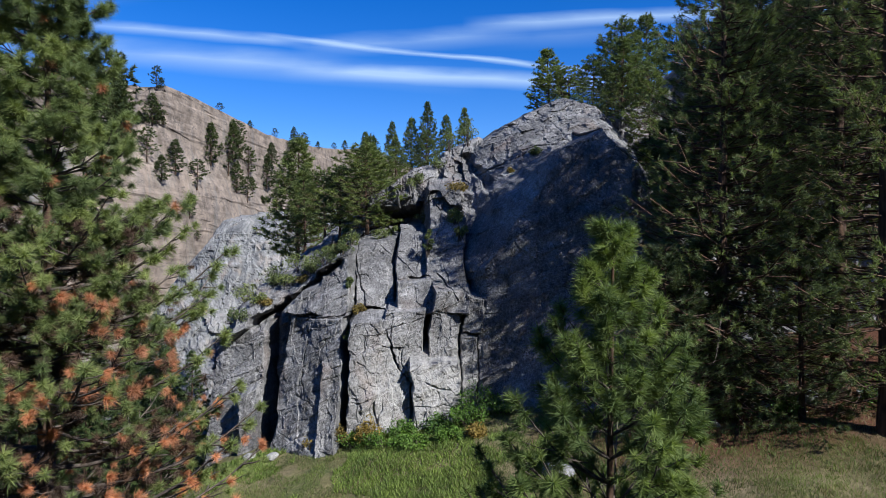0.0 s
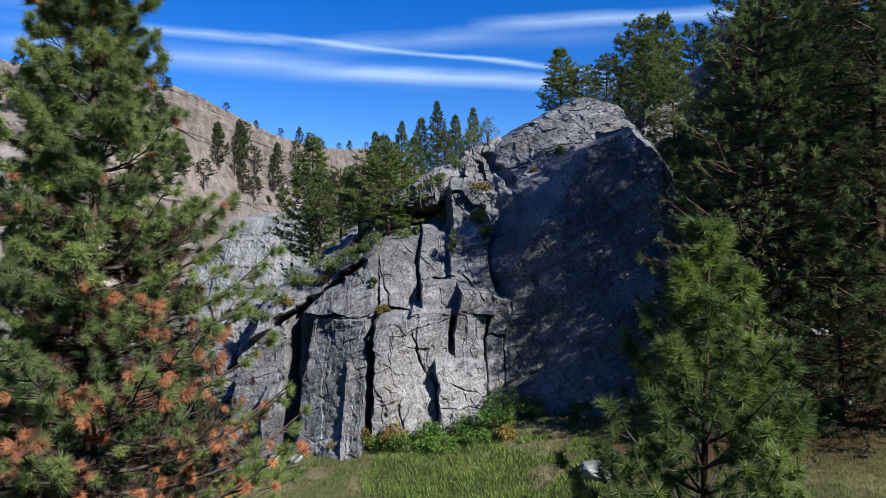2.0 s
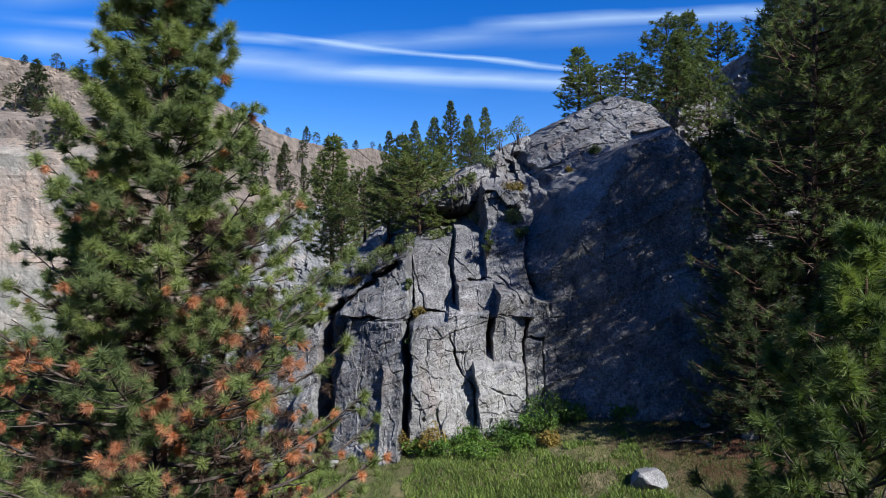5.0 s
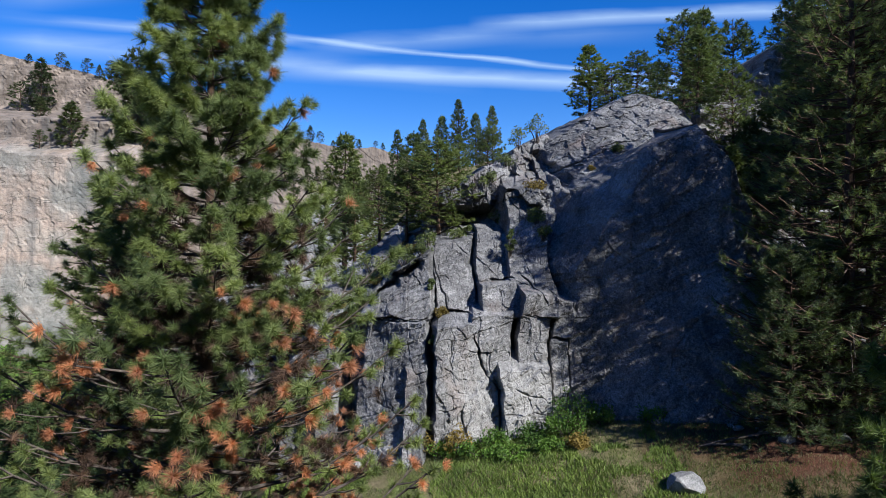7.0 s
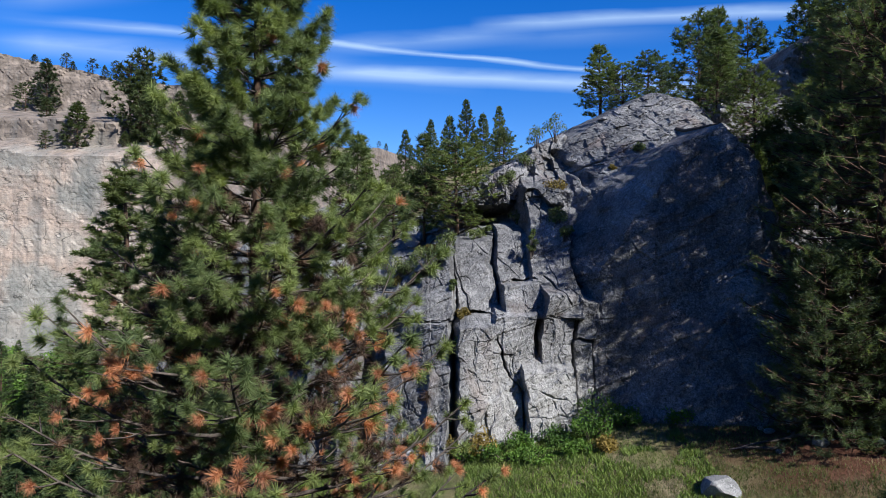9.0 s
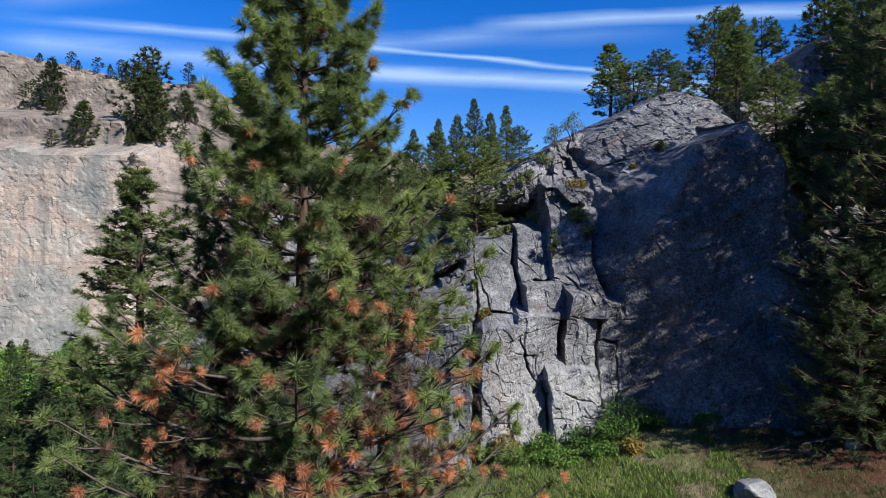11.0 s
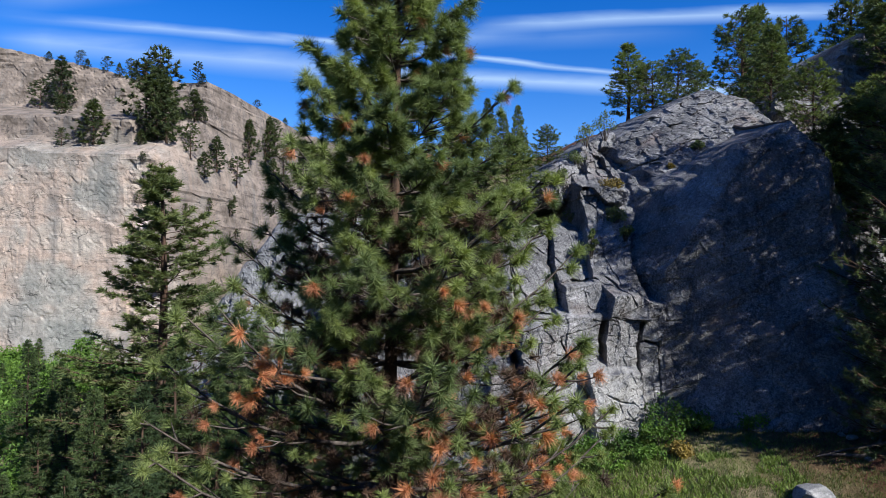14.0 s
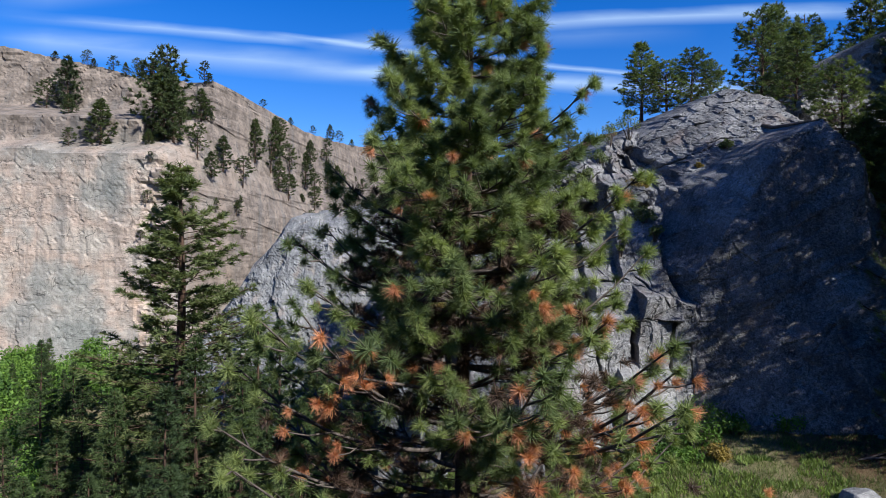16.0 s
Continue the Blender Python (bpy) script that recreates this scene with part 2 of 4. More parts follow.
    return n.done(col, 0.93, nor, 0.2)


def leaf_material(name, dark, light, scale=1.2, through=0.4, rough=0.62):
    """Needles or leaves: each one a little different, clumps differ too, and light shines through."""
    n = Nodes(name)
    big = n.noise(scale, 2, 0.5)
    one = n.geo.outputs["Random Per Island"]
    mixf = n.add("ShaderNodeMath")
    mixf.operation = "ADD"
    half = n.add("ShaderNodeMath")
    half.operation = "MULTIPLY"
    half.inputs[1].default_value = 0.5
    n.link(one, half.inputs[0])
    n.link(half.outputs[0], mixf.inputs[0])
    n.link(n.ramp(big, [(0.3, 0.0), (0.7, 0.6)]), mixf.inputs[1])
    col = n.ramp(mixf.outputs[0], [(0.1, dark), (0.9, light)])
    info = n.add("ShaderNodeObjectInfo")
    col = n.mix(1.0, col, n.ramp(info.outputs["Random"], [(0.0, (0.72, 0.74, 0.8)), (1.0, (1.28, 1.2, 1.05))]), "MULTIPLY")
    n.done(col, rough, None, 0.25)
    tr = n.add("ShaderNodeBsdfTranslucent")
    n.link(n.mix(1.0, col, (1.2, 1.3, 0.6), "MULTIPLY"), tr.inputs["Color"])
    mx = n.add("ShaderNodeMixShader")
    mx.inputs[0].default_value = through
    n.link(n.bsdf.outputs[0], mx.inputs[1])
    n.link(tr.outputs[0], mx.inputs[2])
    out = n.t.nodes["Material Output"]
    n.link(mx.outputs[0], out.inputs["Surface"])
    return n.mat


def bark_material(name, dark, light, scale=9.0):
    n = Nodes(name)
    ridge = n.noise(scale, 6, 0.65, n.mapped((1, 1, 0.22)))
    col = n.ramp(ridge, [(0.35, dark), (0.65, light)])
    col = n.mix(0.5, col, n.ramp(n.noise(2.2, 4), [(0.35, 0.5), (0.65, 1.2)]), "MULTIPLY")
    return n.done(col, 0.9, n.bump(ridge, 0.9, 0.03), 0.2)


M_CRAG = rock_material("crag_granite", (0.062, 0.060, 0.060), (0.142, 0.137, 0.136), (0.262, 0.252, 0.246), (0.029, 0.028, 0.028), 1.0, (0.175, 0.130, 0.108), 0.55, 1.0, (0.33, 0.316, 0.296))


def far_rock_material():
    """Pale cliff seen from far: large tan, pink and grey fields, stains that run down, thin dark ledges."""
    n = Nodes("far_granite")
    field = n.noise(0.10, 5, 0.6)
    col = n.ramp(field, [(0.34, (0.19, 0.188, 0.165)), (0.45, (0.275, 0.25, 0.212)), (0.55, (0.355, 0.272, 0.212)), (0.66, (0.36, 0.312, 0.256))])
    tint = n.noise(0.22, 4, 0.6, n.mapped((1, 1, 0.5)))
    col = n.mix(n.ramp(tint, [(0.56, 0.0), (0.70, 0.75)]), col, (0.276, 0.186, 0.120))
    col = n.mix(0.45, col, n.ramp(n.noise(1.3, 7, 0.7), [(0.36, 0.5), (0.62, 1.2)]), "MULTIPLY")
    col = n.mix(0.3, col, n.ramp(n.noise(6.0, 5, 0.7), [(0.38, 0.4), (0.6, 1.25)]), "MULTIPLY")
    sx = n.add("ShaderNodeSeparateXYZ")
    n.link(n.coords, sx.inputs[0])
    old = n.add("ShaderNodeMath")
    old.operation = "MULTIPLY_ADD"
    n.link(n.noise(0.16, 5, 0.65), old.inputs[0])
    old.inputs[1].default_value = 9.0
    high = n.add("ShaderNodeMath")
    high.operation = "MAXIMUM"
    n.link(sx.outputs["Z"], high.inputs[0])
    slope = n.add("ShaderNodeMath")
    slope.operation = "ADD"
    n.link(sx.outputs["X"], slope.inputs[0])
    slope.inputs[1].default_value = 60.0
    n.link(slope.outputs[0], high.inputs[1])
    n.link(high.outputs[0], old.inputs[2])
    worn = n.add("ShaderNodeMapRange")
    n.link(old.outputs[0], worn.inputs[0])
    worn.inputs[1].default_value, worn.inputs[2].default_value = 20.5, 25.5
    grey = n.ramp(n.noise(0.5, 6, 0.7), [(0.35, (0.085, 0.067, 0.052)), (0.5, (0.15, 0.120, 0.097)), (0.66, (0.225, 0.178, 0.142))])
    col = n.mix(worn.outputs[0], col, grey)
    run = n.noise(1.0, 5, 0.65, n.mapped((0.55, 0.55, 0.035)), 0.3)
    col = n.mix(n.ramp(run, [(0.52, 0.0), (0.68, 0.5)]), col, (0.108, 0.105, 0.099))
    for scale, wide, seedy in (((0.10, 0.10, 0.55), 0.010, 1.0), ((0.22, 0.22, 1.1), 0.016, 0.8), ((0.40, 0.40, 2.2), 0.020, 0.6), ((0.40, 0.40, 0.12), 0.010, 0.8)):
        lines = n.noise(1.0, 3, 0.55, n.mapped(scale), 0.6)
        thin = n.ramp(lines, [(0.5 - wide, 0.0), (0.5, seedy), (0.5 + wide, 0.0)])
        gate = n.ramp(n.noise(0.55 * seedy, 4, 0.65), [(0.44, 0.0), (0.60, 1.0)])
        col = n.mix(n.mix(1.0, thin, gate, "MULTIPLY"), col, (0.033, 0.030, 0.028))
    return n.done(col, 0.93, n.bump(n.noise(1.3, 5, 0.6), 0.25, 0.2), 0.2)


M_FAR = far_rock_material()
M_MID = rock_material("pale_granite", (0.105, 0.105, 0.103), (0.175, 0.173, 0.168), (0.255, 0.245, 0.235), (0.036, 0.036, 0.036), 1.2, (0.228, 0.168, 0.120), 0.35)
M_STONE = rock_material("boulder_granite", (0.120, 0.120, 0.120), (0.216, 0.210, 0.204), (0.300, 0.288, 0.276), (0.072, 0.072, 0.066), 0.35, None, 0.2)
M_NEEDLE = leaf_material("pine_needles", (0.046, 0.072, 0.024), (0.215, 0.262, 0.098), 2.6)
M_NEEDLE_Y = leaf_material("young_pine_needles", (0.036, 0.064, 0.019), (0.16, 0.21, 0.066), 2.6)
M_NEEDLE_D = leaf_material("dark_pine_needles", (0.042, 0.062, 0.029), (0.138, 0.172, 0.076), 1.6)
M_NEEDLE_FAR = leaf_material("distant_needles", (0.028, 0.045, 0.017), (0.135, 0.168, 0.058), 0.9)
M_NEEDLE_RIM = leaf_material("rim_needles", (0.018, 0.030, 0.014), (0.080, 0.100, 0.042), 0.9)
M_DEAD = leaf_material("dead_needles", (0.28, 0.105, 0.055), (0.54, 0.27, 0.155), 2.0)
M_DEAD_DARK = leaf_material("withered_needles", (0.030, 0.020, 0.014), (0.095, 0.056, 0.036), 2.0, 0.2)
# shade low in the valley is put into this darker needle colour
M_THICKET_SHADED = leaf_material("shaded_thicket_needles", (0.018, 0.034, 0.012), (0.082, 0.118, 0.044), 1.6)
M_FIR = leaf_material("fir_needles", (0.040, 0.062, 0.020), (0.165, 0.19, 0.070))
M_LEAF = leaf_material("shrub_leaves", (0.028, 0.066, 0.010), (0.115, 0.20, 0.034), 1.5, 0.35)
M_LEAF_DRY = leaf_material("autumn_leaves", (0.084, 0.060, 0.018), (0.216, 0.162, 0.042), 1.5, 0.35)
M_HERB = leaf_material("meadow_herbs", (0.040, 0.070, 0.016), (0.145, 0.20, 0.046), 0.9, 0.3)
M_GRASS = leaf_material("grass_blades", (0.030, 0.051, 0.012), (0.120, 0.150, 0.042), 0.6, 0.3)
M_STRAW = leaf_material("dry_grass", (0.090, 0.072, 0.036), (0.240, 0.204, 0.108), 0.6, 0.25)
M_BARK = bark_material("pine_bark", (0.021, 0.013, 0.010), (0.096, 0.057, 0.036))
M_TWIG = bark_material("grey_twigs", (0.032, 0.026, 0.021), (0.115, 0.092, 0.077), 14.0)


def ground_material():
    n = Nodes("meadow_soil")
    big = n.noise(0.35, 5, 0.6)
    small = n.noise(6, 7, 0.7)
    litter = n.noise(38, 4, 0.7)
    col = n.ramp(big, [(0.35, (0.072, 0.084, 0.027)), (0.5, (0.132, 0.114, 0.054)), (0.66, (0.192, 0.150, 0.093))])
    col = n.mix(0.6, col, n.ramp(small, [(0.35, 0.45), (0.65, 1.35)]), "MULTIPLY")
    col = n.mix(n.ramp(litter, [(0.58, 0.0), (0.68, 0.7)]), col, (0.228, 0.186, 0.120))
    sx = n.add("ShaderNodeSeparateXYZ")
    n.link(n.coords, sx.inputs[0])
    off = n.add("ShaderNodeMath")
    off.operation = "MULTIPLY_ADD"
    n.link(n.noise(0.5, 5, 0.65), off.inputs[0])
    off.inputs[1].default_value = 5.0
    n.link(sx.outputs["X"], off.inputs[2])
    under = n.add("ShaderNodeMapRange")
    n.link(off.outputs[0], under.inputs[0])
    under.inputs[1].default_value, under.inputs[2].default_value = 4.6, 6.6
    # brown needle litter, its colour darkened to carry the stand's shade as well
    brown = n.ramp(litter, [(0.35, (0.027, 0.013, 0.008)), (0.65, (0.114, 0.051, 0.030))])
    back = n.add("ShaderNodeMapRange")
    n.link(sx.outputs["Y"], back.inputs[0])
    back.inputs[1].default_value, back.inputs[2].default_value = 13.3, 15.5
    col = n.mix(n.mix(1.0, under.outputs[0], back.outputs[0], "MULTIPLY"), col, brown)
    return n.done(col, 0.95, n.bump(small, 0.8, 0.08, n.bump(litter, 0.6, 0.02)), 0.1)


M_GROUND = ground_material()


# ---- ground ----
def ground_z(x, y):
    """Height of the land: it falls to the valley on one side and climbs behind the crag on the other."""
    x, y = np.asarray(x, float), np.asarray(y, float)
    z = np.where(x > 0, 2.6 * np.tanh(x * 0.21 / 2.6), np.maximum(x, -6) * 0.21 - 7.4 * smooth(-6, -17, x))
    z = z + 0.10 * np.clip(y - 17, -6, 4)
    # hill behind the crag
    rise = 10.5 * smooth(27, 36, y) * smooth(4, 10, x) + 9.0 * smooth(27, 42, y) * smooth(-14, -5, x) * (1 - smooth(4, 10, x))
    rise = rise + 6.0 * smooth(36, 75, y) * smooth(-26, 0, x)
    rise = rise + 5.0 * smooth(9, 40, x) * smooth(14, 40, y)
    # wooded slopes far out on both sides
    rise = rise + 30 * smooth(70, 240, x) + 34 * smooth(-130, -300, x) + 16 * smooth(-30, -200, y)
    return z + rise + 0.10 * vnoise(x * 0.7, y * 0.7, 0, 5) + 0.04 * vnoise(x * 2.7, y * 2.7, 0, 6)


def warped(lo, hi, n, centre, near):
    """Steps that are fine near the centre and coarse far out."""
    t = np.linspace(-1, 1, n)
    s = np.sinh(t * near) / np.sinh(near)
    return np.where(s < 0, centre + s * (centre - lo), centre + s * (hi - centre))


gx, gy = warped(-1500, 1500, 300, -2, 6.2), warped(-1500, 2500, 300, 19, 6.2)
GX, GY = np.meshgrid(gx, gy, indexing="ij")
ground = piece("ground", np.stack([GX, GY, ground_z(GX, GY)], -1).reshape(-1, 3), grid_faces(300, 300)[:, ::1], M_GROUND, None, "", True)
tagged(ground, "grassy uneven meadow soil with dry litter", "ground", kind="structure")


# ---- the crag ----
def crag_depth(X, Z):
    """How far back the rock stands at each place of its front: blocks and pillars, the nearest one wins."""
    wx = X + 0.10 * fbm(X * 0.9, Z * 0.9, 0, 3, 11) + 0.03 * fbm(X * 4, Z * 4, 0, 2, 12)
    wz = Z + 0.10 * fbm(X * 0.9, Z * 0.9, 7.7, 3, 13) + 0.03 * fbm(X * 4, Z * 4, 3, 2, 14)
    gx, gz = wx + 0.055 * fbm(X * 3.5, Z * 3.5, 1, 3, 15), wz + 0.055 * fbm(X * 3.5, Z * 3.5, 9, 3, 16)
    gape = np.clip(0.8 + 0.9 * vnoise(X * 2.2, Z * 2.2, 2, 17), 0.25, 1.7)
    best = np.full(X.shape, 60.0)

    def block(x0, x1, bottom, top, y, ref=2.0, back=0.06, face=0.0, tilt=0.0, kt=5.0, ks=7.0, kb=6.0, slant=0.0):
        """A block with its face at depth y at height ref; back: how it leans, face: how it turns, tilt: its sloping top."""
        nonlocal best
        xm = (x0 + x1) / 2
        sx = wx + slant * (wz - ref)
        d = y + face * (wx - xm) + back * (wz - ref)
        d = d + kt * np.maximum(wz - top - tilt * (wx - xm), 0) + ks * np.maximum(x0 - sx, 0) + ks * np.maximum(wx - x1, 0)
        if bottom is not None:
            d = d + kb * np.maximum(bottom - wz, 0)
        best = np.minimum(best, d)

    def groove(x0, z0, x1, z1, width, depth):
        """An open joint along a line."""
        nonlocal best
        lx, lz = x1 - x0, z1 - z0
        k = np.clip(((gx - x0) * lx + (gz - z0) * lz) / (lx * lx + lz * lz), 0, 1)
        away = np.hypot(gx - x0 - k * lx, gz - z0 - k * lz)
        best = best + depth * np.exp(-(away / (width * gape)) ** 2)

    # core behind the pillars: upright below, leaning back above the long ledge
    core = 23.1 + 0.85 * np.maximum(wz - 3.9, 0) + 4 * np.maximum(wx - 1.3, 0) + 3 * np.maximum(-6.0 - wx, 0) + 4 * np.maximum(wz - 5.6 - 0.30 * (wx + 3.5), 0)
    best = np.minimum(best, core)
    # lower pillars
    block(-5.62, -3.44, None, 3.62, 21.36, 2.0, 0.34, -0.66, 0.03, 5, 7, slant=-0.09)
    block(-4.02, -3.42, None, 2.15, 20.50, 1.0, 0.34, 0.05, -0.15, 4, 7)
    block(-3.10, -1.15, None, 3.66, 20.62, 2.0, 0.12, 0.20, 0.16, 4, 7)
    block(-1.98, -0.66, 1.5, 3.96, 20.84, 2.4, 0.10, 0.02, 0.02, 6, 8, 5)
    block(-0.38, 0.55, None, 4.5, 20.96, 3.0, 0.12, 0.16, 0.0, 3, 8)
    block(-1.00, 0.54, None, 2.22, 20.42, 1.2, 0.07, 0.12, 0.05, 2.0, 7)
    # upper blocks behind the long ledge
    block(-5.75, -3.32, 3.70, 5.05, 22.00, 3.9, 0.50, -0.42, 0.78, 5, 8, 9)
    block(-3.14, -1.87, 3.98, 6.30, 21.95, 3.9, 0.86, 0.02, 0.18, 3, 8)
    block(-1.72, -0.58, 4.88, 6.55, 21.72, 3.9, 0.88, 0.05, 0.05, 2.5, 8)
    block(-1.66, -0.46, 4.02, 4.86, 21.36, 3.9, 0.62, 0.02, 0.0, 5, 8)
    block(-0.60, 0.78, 3.80, 7.20, 21.12, 3.9, 0.86, -0.30, 0.05, 2.4, 8)
    # sloping slab over the valley end of the ledge
    ledge = 22.95 + 1.1 * (wz - 4.0) - 0.22 * (wx + 5.3) + 2.5 * np.maximum(wz - 5.7 - 0.62 * (wx + 4.4), 0) + 3 * np.maximum(-7.6 - wx, 0) + 4 * np.maximum(wx + 3.2, 0) + 6 * np.maximum(3.35 + 0.70 * (wx + 6.9) - wz, 0)
    best = np.minimum(best, ledge)
    # thin flakes beside the dark wall
    block(0.68, 1.30, 3.12, 4.38, 21.12, 3.5, 0.14, -0.10, -0.30, 4, 8)
    block(0.66, 1.16, None, 3.00, 20.98, 2.0, 0.10, -0.05, -0.2, 4, 8)
    # outlying columns on the valley side
    block(-8.3, -6.42, None, 2.85, 22.9, 2.0, 0.12, -0.22, 0.55, 2.5, 4.5, slant=-0.08)
    block(-7.2, -6.5, None, 0.9, 22.0, 0.0, 0.10, 0.1, 0.5, 3, 5)
    block(-8.6, -7.0, None, 2.6, 25.6, 2.0, 0.35, 0.0, 0.45, 3, 5)
    # sloping ground of rock behind the buttress
    back_slope = 24.9 + 3.4 * (wz - 4.3 - 0.36 * (wx + 5.0)) + 9 * np.maximum(-7.4 - wx, 0) + 2.5 * np.maximum(wx + 1.2, 0)
    best = np.minimum(best, np.maximum(back_slope, 24.0))
    # short wall, overhang and broken steps at the valley end of the dome
    block(-0.55, 1.45, 6.6, 8.15, 24.05, 7.3, 0.55, 0.05, 0.12, 1.4, 5, 4)
    best = np.minimum(best, 27.0 + 0.3 * (wz - 8) + 2 * np.maximum(-2.9 - wx, 0) + 4 * np.maximum(wz - 9.2, 0) + 3 * np.maximum(wx - 1.3, 0))
    block(-2.9, -1.15, 7.75, 8.9, 25.3, 8.0, 0.45, -0.12, 0.20, 2.0, 4, 7)
    block(-1.25, -0.30, 7.95, 9.3, 25.6, 8.0, 0.50, 0.05, 0.25, 2.0, 5, 7)
    block(-0.32, 0.52, 8.05, 9.75, 25.7, 8.3, 0.80, 0.1, 0.3, 1.6, 5, 3)
    block(-0.1, 1.5, 9.3, 10.55, 27.2, 9.9, 1.0, 0.0, 0.45, 1.6, 4, 3)
    # big wall
    wall_top = np.where(wx < 5.6, 8.05 + 0.48 * (wx - 1.1), 10.2 - 1.6 * (wx - 5.6))
    left = np.where(wz > 4.4, 0.86, 1.22)
    turned = 1.6 * np.maximum(1.42 + 0.65 * np.maximum(wz - 5.3, 0) - wx, 0) * smooth(4.0, 4.8, wz)
    wall = 20.62 + 0.115 * (wz - 2.0) + 0.035 * np.maximum(wz - 6.0, 0) ** 2 - 0.14 * (wx - 3.0) + 0.12 * np.maximum(2.4 - wx, 0) + 8 * np.maximum(wz - wall_top, 0) + 6 * np.maximum(left - wx, 0) + 1.2 * np.maximum(wx - 6.3, 0) + turned
    best = np.minimum(best, wall)
    # slab of the dome and its crest
    crest = np.where(wx < 5.2, 12.75 - 0.50 * (5.2 - wx) - 0.03 * (5.2 - wx) ** 2, 12.75 - 0.10 * (wx - 5.2) - 0.30 * (wx - 5.2) ** 2)
    slab = 28.0 - 0.5 * (wx - 5.2) + 1.55 * (wz - 12.5) + 0.10 * (wx - 4.6) ** 2 + 4 * np.maximum(wz - crest, 0) + 3.0 * np.maximum(1.25 - wx, 0) + 1.6 * np.maximum(wx - 6.6, 0)
    slab = slab + 1.1 * np.maximum(8.1 + 0.1 * wx - wz, 0)
    best = np.minimum(best, slab)
    # skyline of the crag
    cap = np.interp(wx, (-14, -9, -6.8, -5.6, -4, -2.5, -1.4, -0.4, 1.05, 2.5, 4.0, 5.4, 6.5, 7.4, 9.0), (2.0, 3.6, 5.0, 6.8, 7.8, 8.4, 9.2, 9.9, 10.9, 11.8, 12.35, 12.8, 12.3, 11.2, 9.0))
    best = best + 7 * np.maximum(wz - cap, 0)
    # open joints
    groove(-6.9, 3.25, -3.75, 5.45, 0.12, 1.1)
    groove(-5.5, 3.66, -3.2, 3.82, 0.030, 0.4)
    groove(-3.1, 3.85, -1.7, 3.95, 0.024, 0.25)
    groove(-1.95, 3.35, -1.15, 1.45, 0.024, 0.30)
    groove(-2.75, 2.30, -2.30, 1.95, 0.020, 0.16)
    groove(-2.30, 1.95, -1.55, 1.75, 0.018, 0.14)
    groove(-2.95, 1.0, -2.55, 1.05, 0.018, 0.12)
    groove(-2.62, 3.1, -2.50, 1.9, 0.018, 0.10)
    groove(-0.35, 3.85, 0.50, 3.75, 0.020, 0.12)
    groove(-0.20, 5.10, 0.42, 4.20, 0.026, 0.25)
    groove(-1.68, 4.86, -0.45, 5.02, 0.035, 0.4)
    groove(-0.62, 1.55, 0.35, 1.35, 0.016, 0.10)
    groove(-0.30, 1.42, -0.05, 0.95, 0.016, 0.08)
    groove(-5.0, 1.05, -4.2, 0.85, 0.022, 0.16)
    groove(-4.9, 1.75, -4.55, 0.95, 0.018, 0.10)
    groove(-4.75, 3.5, -4.9, 1.2, 0.018, 0.08)
    groove(1.45, 9.05, 3.6, 9.85, 0.030, 0.22)
    groove(1.15, 10.1, 1.6, 8.6, 0.16, 0.7)
    groove(2.2, 10.4, 3.4, 10.9, 0.018, 0.08)
    groove(4.4, 10.3, 5.4, 10.65, 0.018, 0.08)
    # joints and facets
    b1, r1, q1 = cells(wx * 1.0, wz * 0.36, 21)
    b2, r2, q2 = cells(wx * 2.8 + 5, wz * 1.1, 22)
    rough = 0.08 * facets(wx * 1.0, wz * 0.36, 21, 1.6) + 0.03 * facets(wx * 2.8 + 5, wz * 1.1, 22, 2.0)
    rough = rough + 0.08 * np.exp(-(b1 / 0.022) ** 2) * (q1 > 0.72) + 0.025 * np.exp(-(b2 / 0.035) ** 2) * (q2 > 0.7)
    b3, r3, q3 = cells(wx * 5.5 + 1, wz * 4.2 + wx * 0.8, 23)
    rough = rough + 0.016 * facets(wx * 5.5 + 1, wz * 4.2 + wx * 0.8, 23, 2.5) + 0.012 * facets(wx * 11 + 1, wz * 9 - wx * 2, 25, 2.5) + 0.012 * np.exp(-(b3 / 0.06) ** 2) * (q3 > 0.75)
    # slanting joints
    b4, r4, q4 = cells(wx * 0.35 + wz * 0.25, wz * 1.5 - wx * 0.75, 24)
    rough = rough + 0.045 * facets(wx * 0.35 + wz * 0.25, wz * 1.5 - wx * 0.75, 24, 1.5) + 0.06 * np.exp(-(b4 / 0.022) ** 2) * (q4 > 0.7)
    rough = rough + 0.06 * fbm(X * 0.8, Z * 0.8, best * 0.5, 6, 31, 0.52)
    # bedding that dips across the slab and the wall
    along, across = wx * 0.88 + wz * 0.47, wz * 0.88 - wx * 0.47
    rough = rough + 0.05 * fbm(along * 0.5, across * 3.2, 0, 4, 33, 0.6)
    # broken steps between the buttress and the dome, and the ledges behind
    broken = smooth(-2.6, -1.6, X) * smooth(1.6, 0.7, X) * smooth(7.2, 7.8, Z) * smooth(11.5, 10.0, Z)
    broken = np.maximum(broken, 0.8 * smooth(-2.2, -3.2, X) * smooth(0.3, 0.9, Z - 5.4 - 0.6 * (X + 3.75)))
    rough = rough + broken * (0.80 * facets(wx * 1.1, wz * 0.9 + wx * 0.3, 27, 1.4) + 0.22 * facets(wx * 2.3, wz * 2.0 - wx * 0.6, 28, 1.4) + 0.06 * facets(wx * 6, wz * 5, 29, 1.6))
    rubble = smooth(24.3, 25.2, best) * smooth(-0.8, -1.8, X) * smooth(8.0, 7.0, Z)
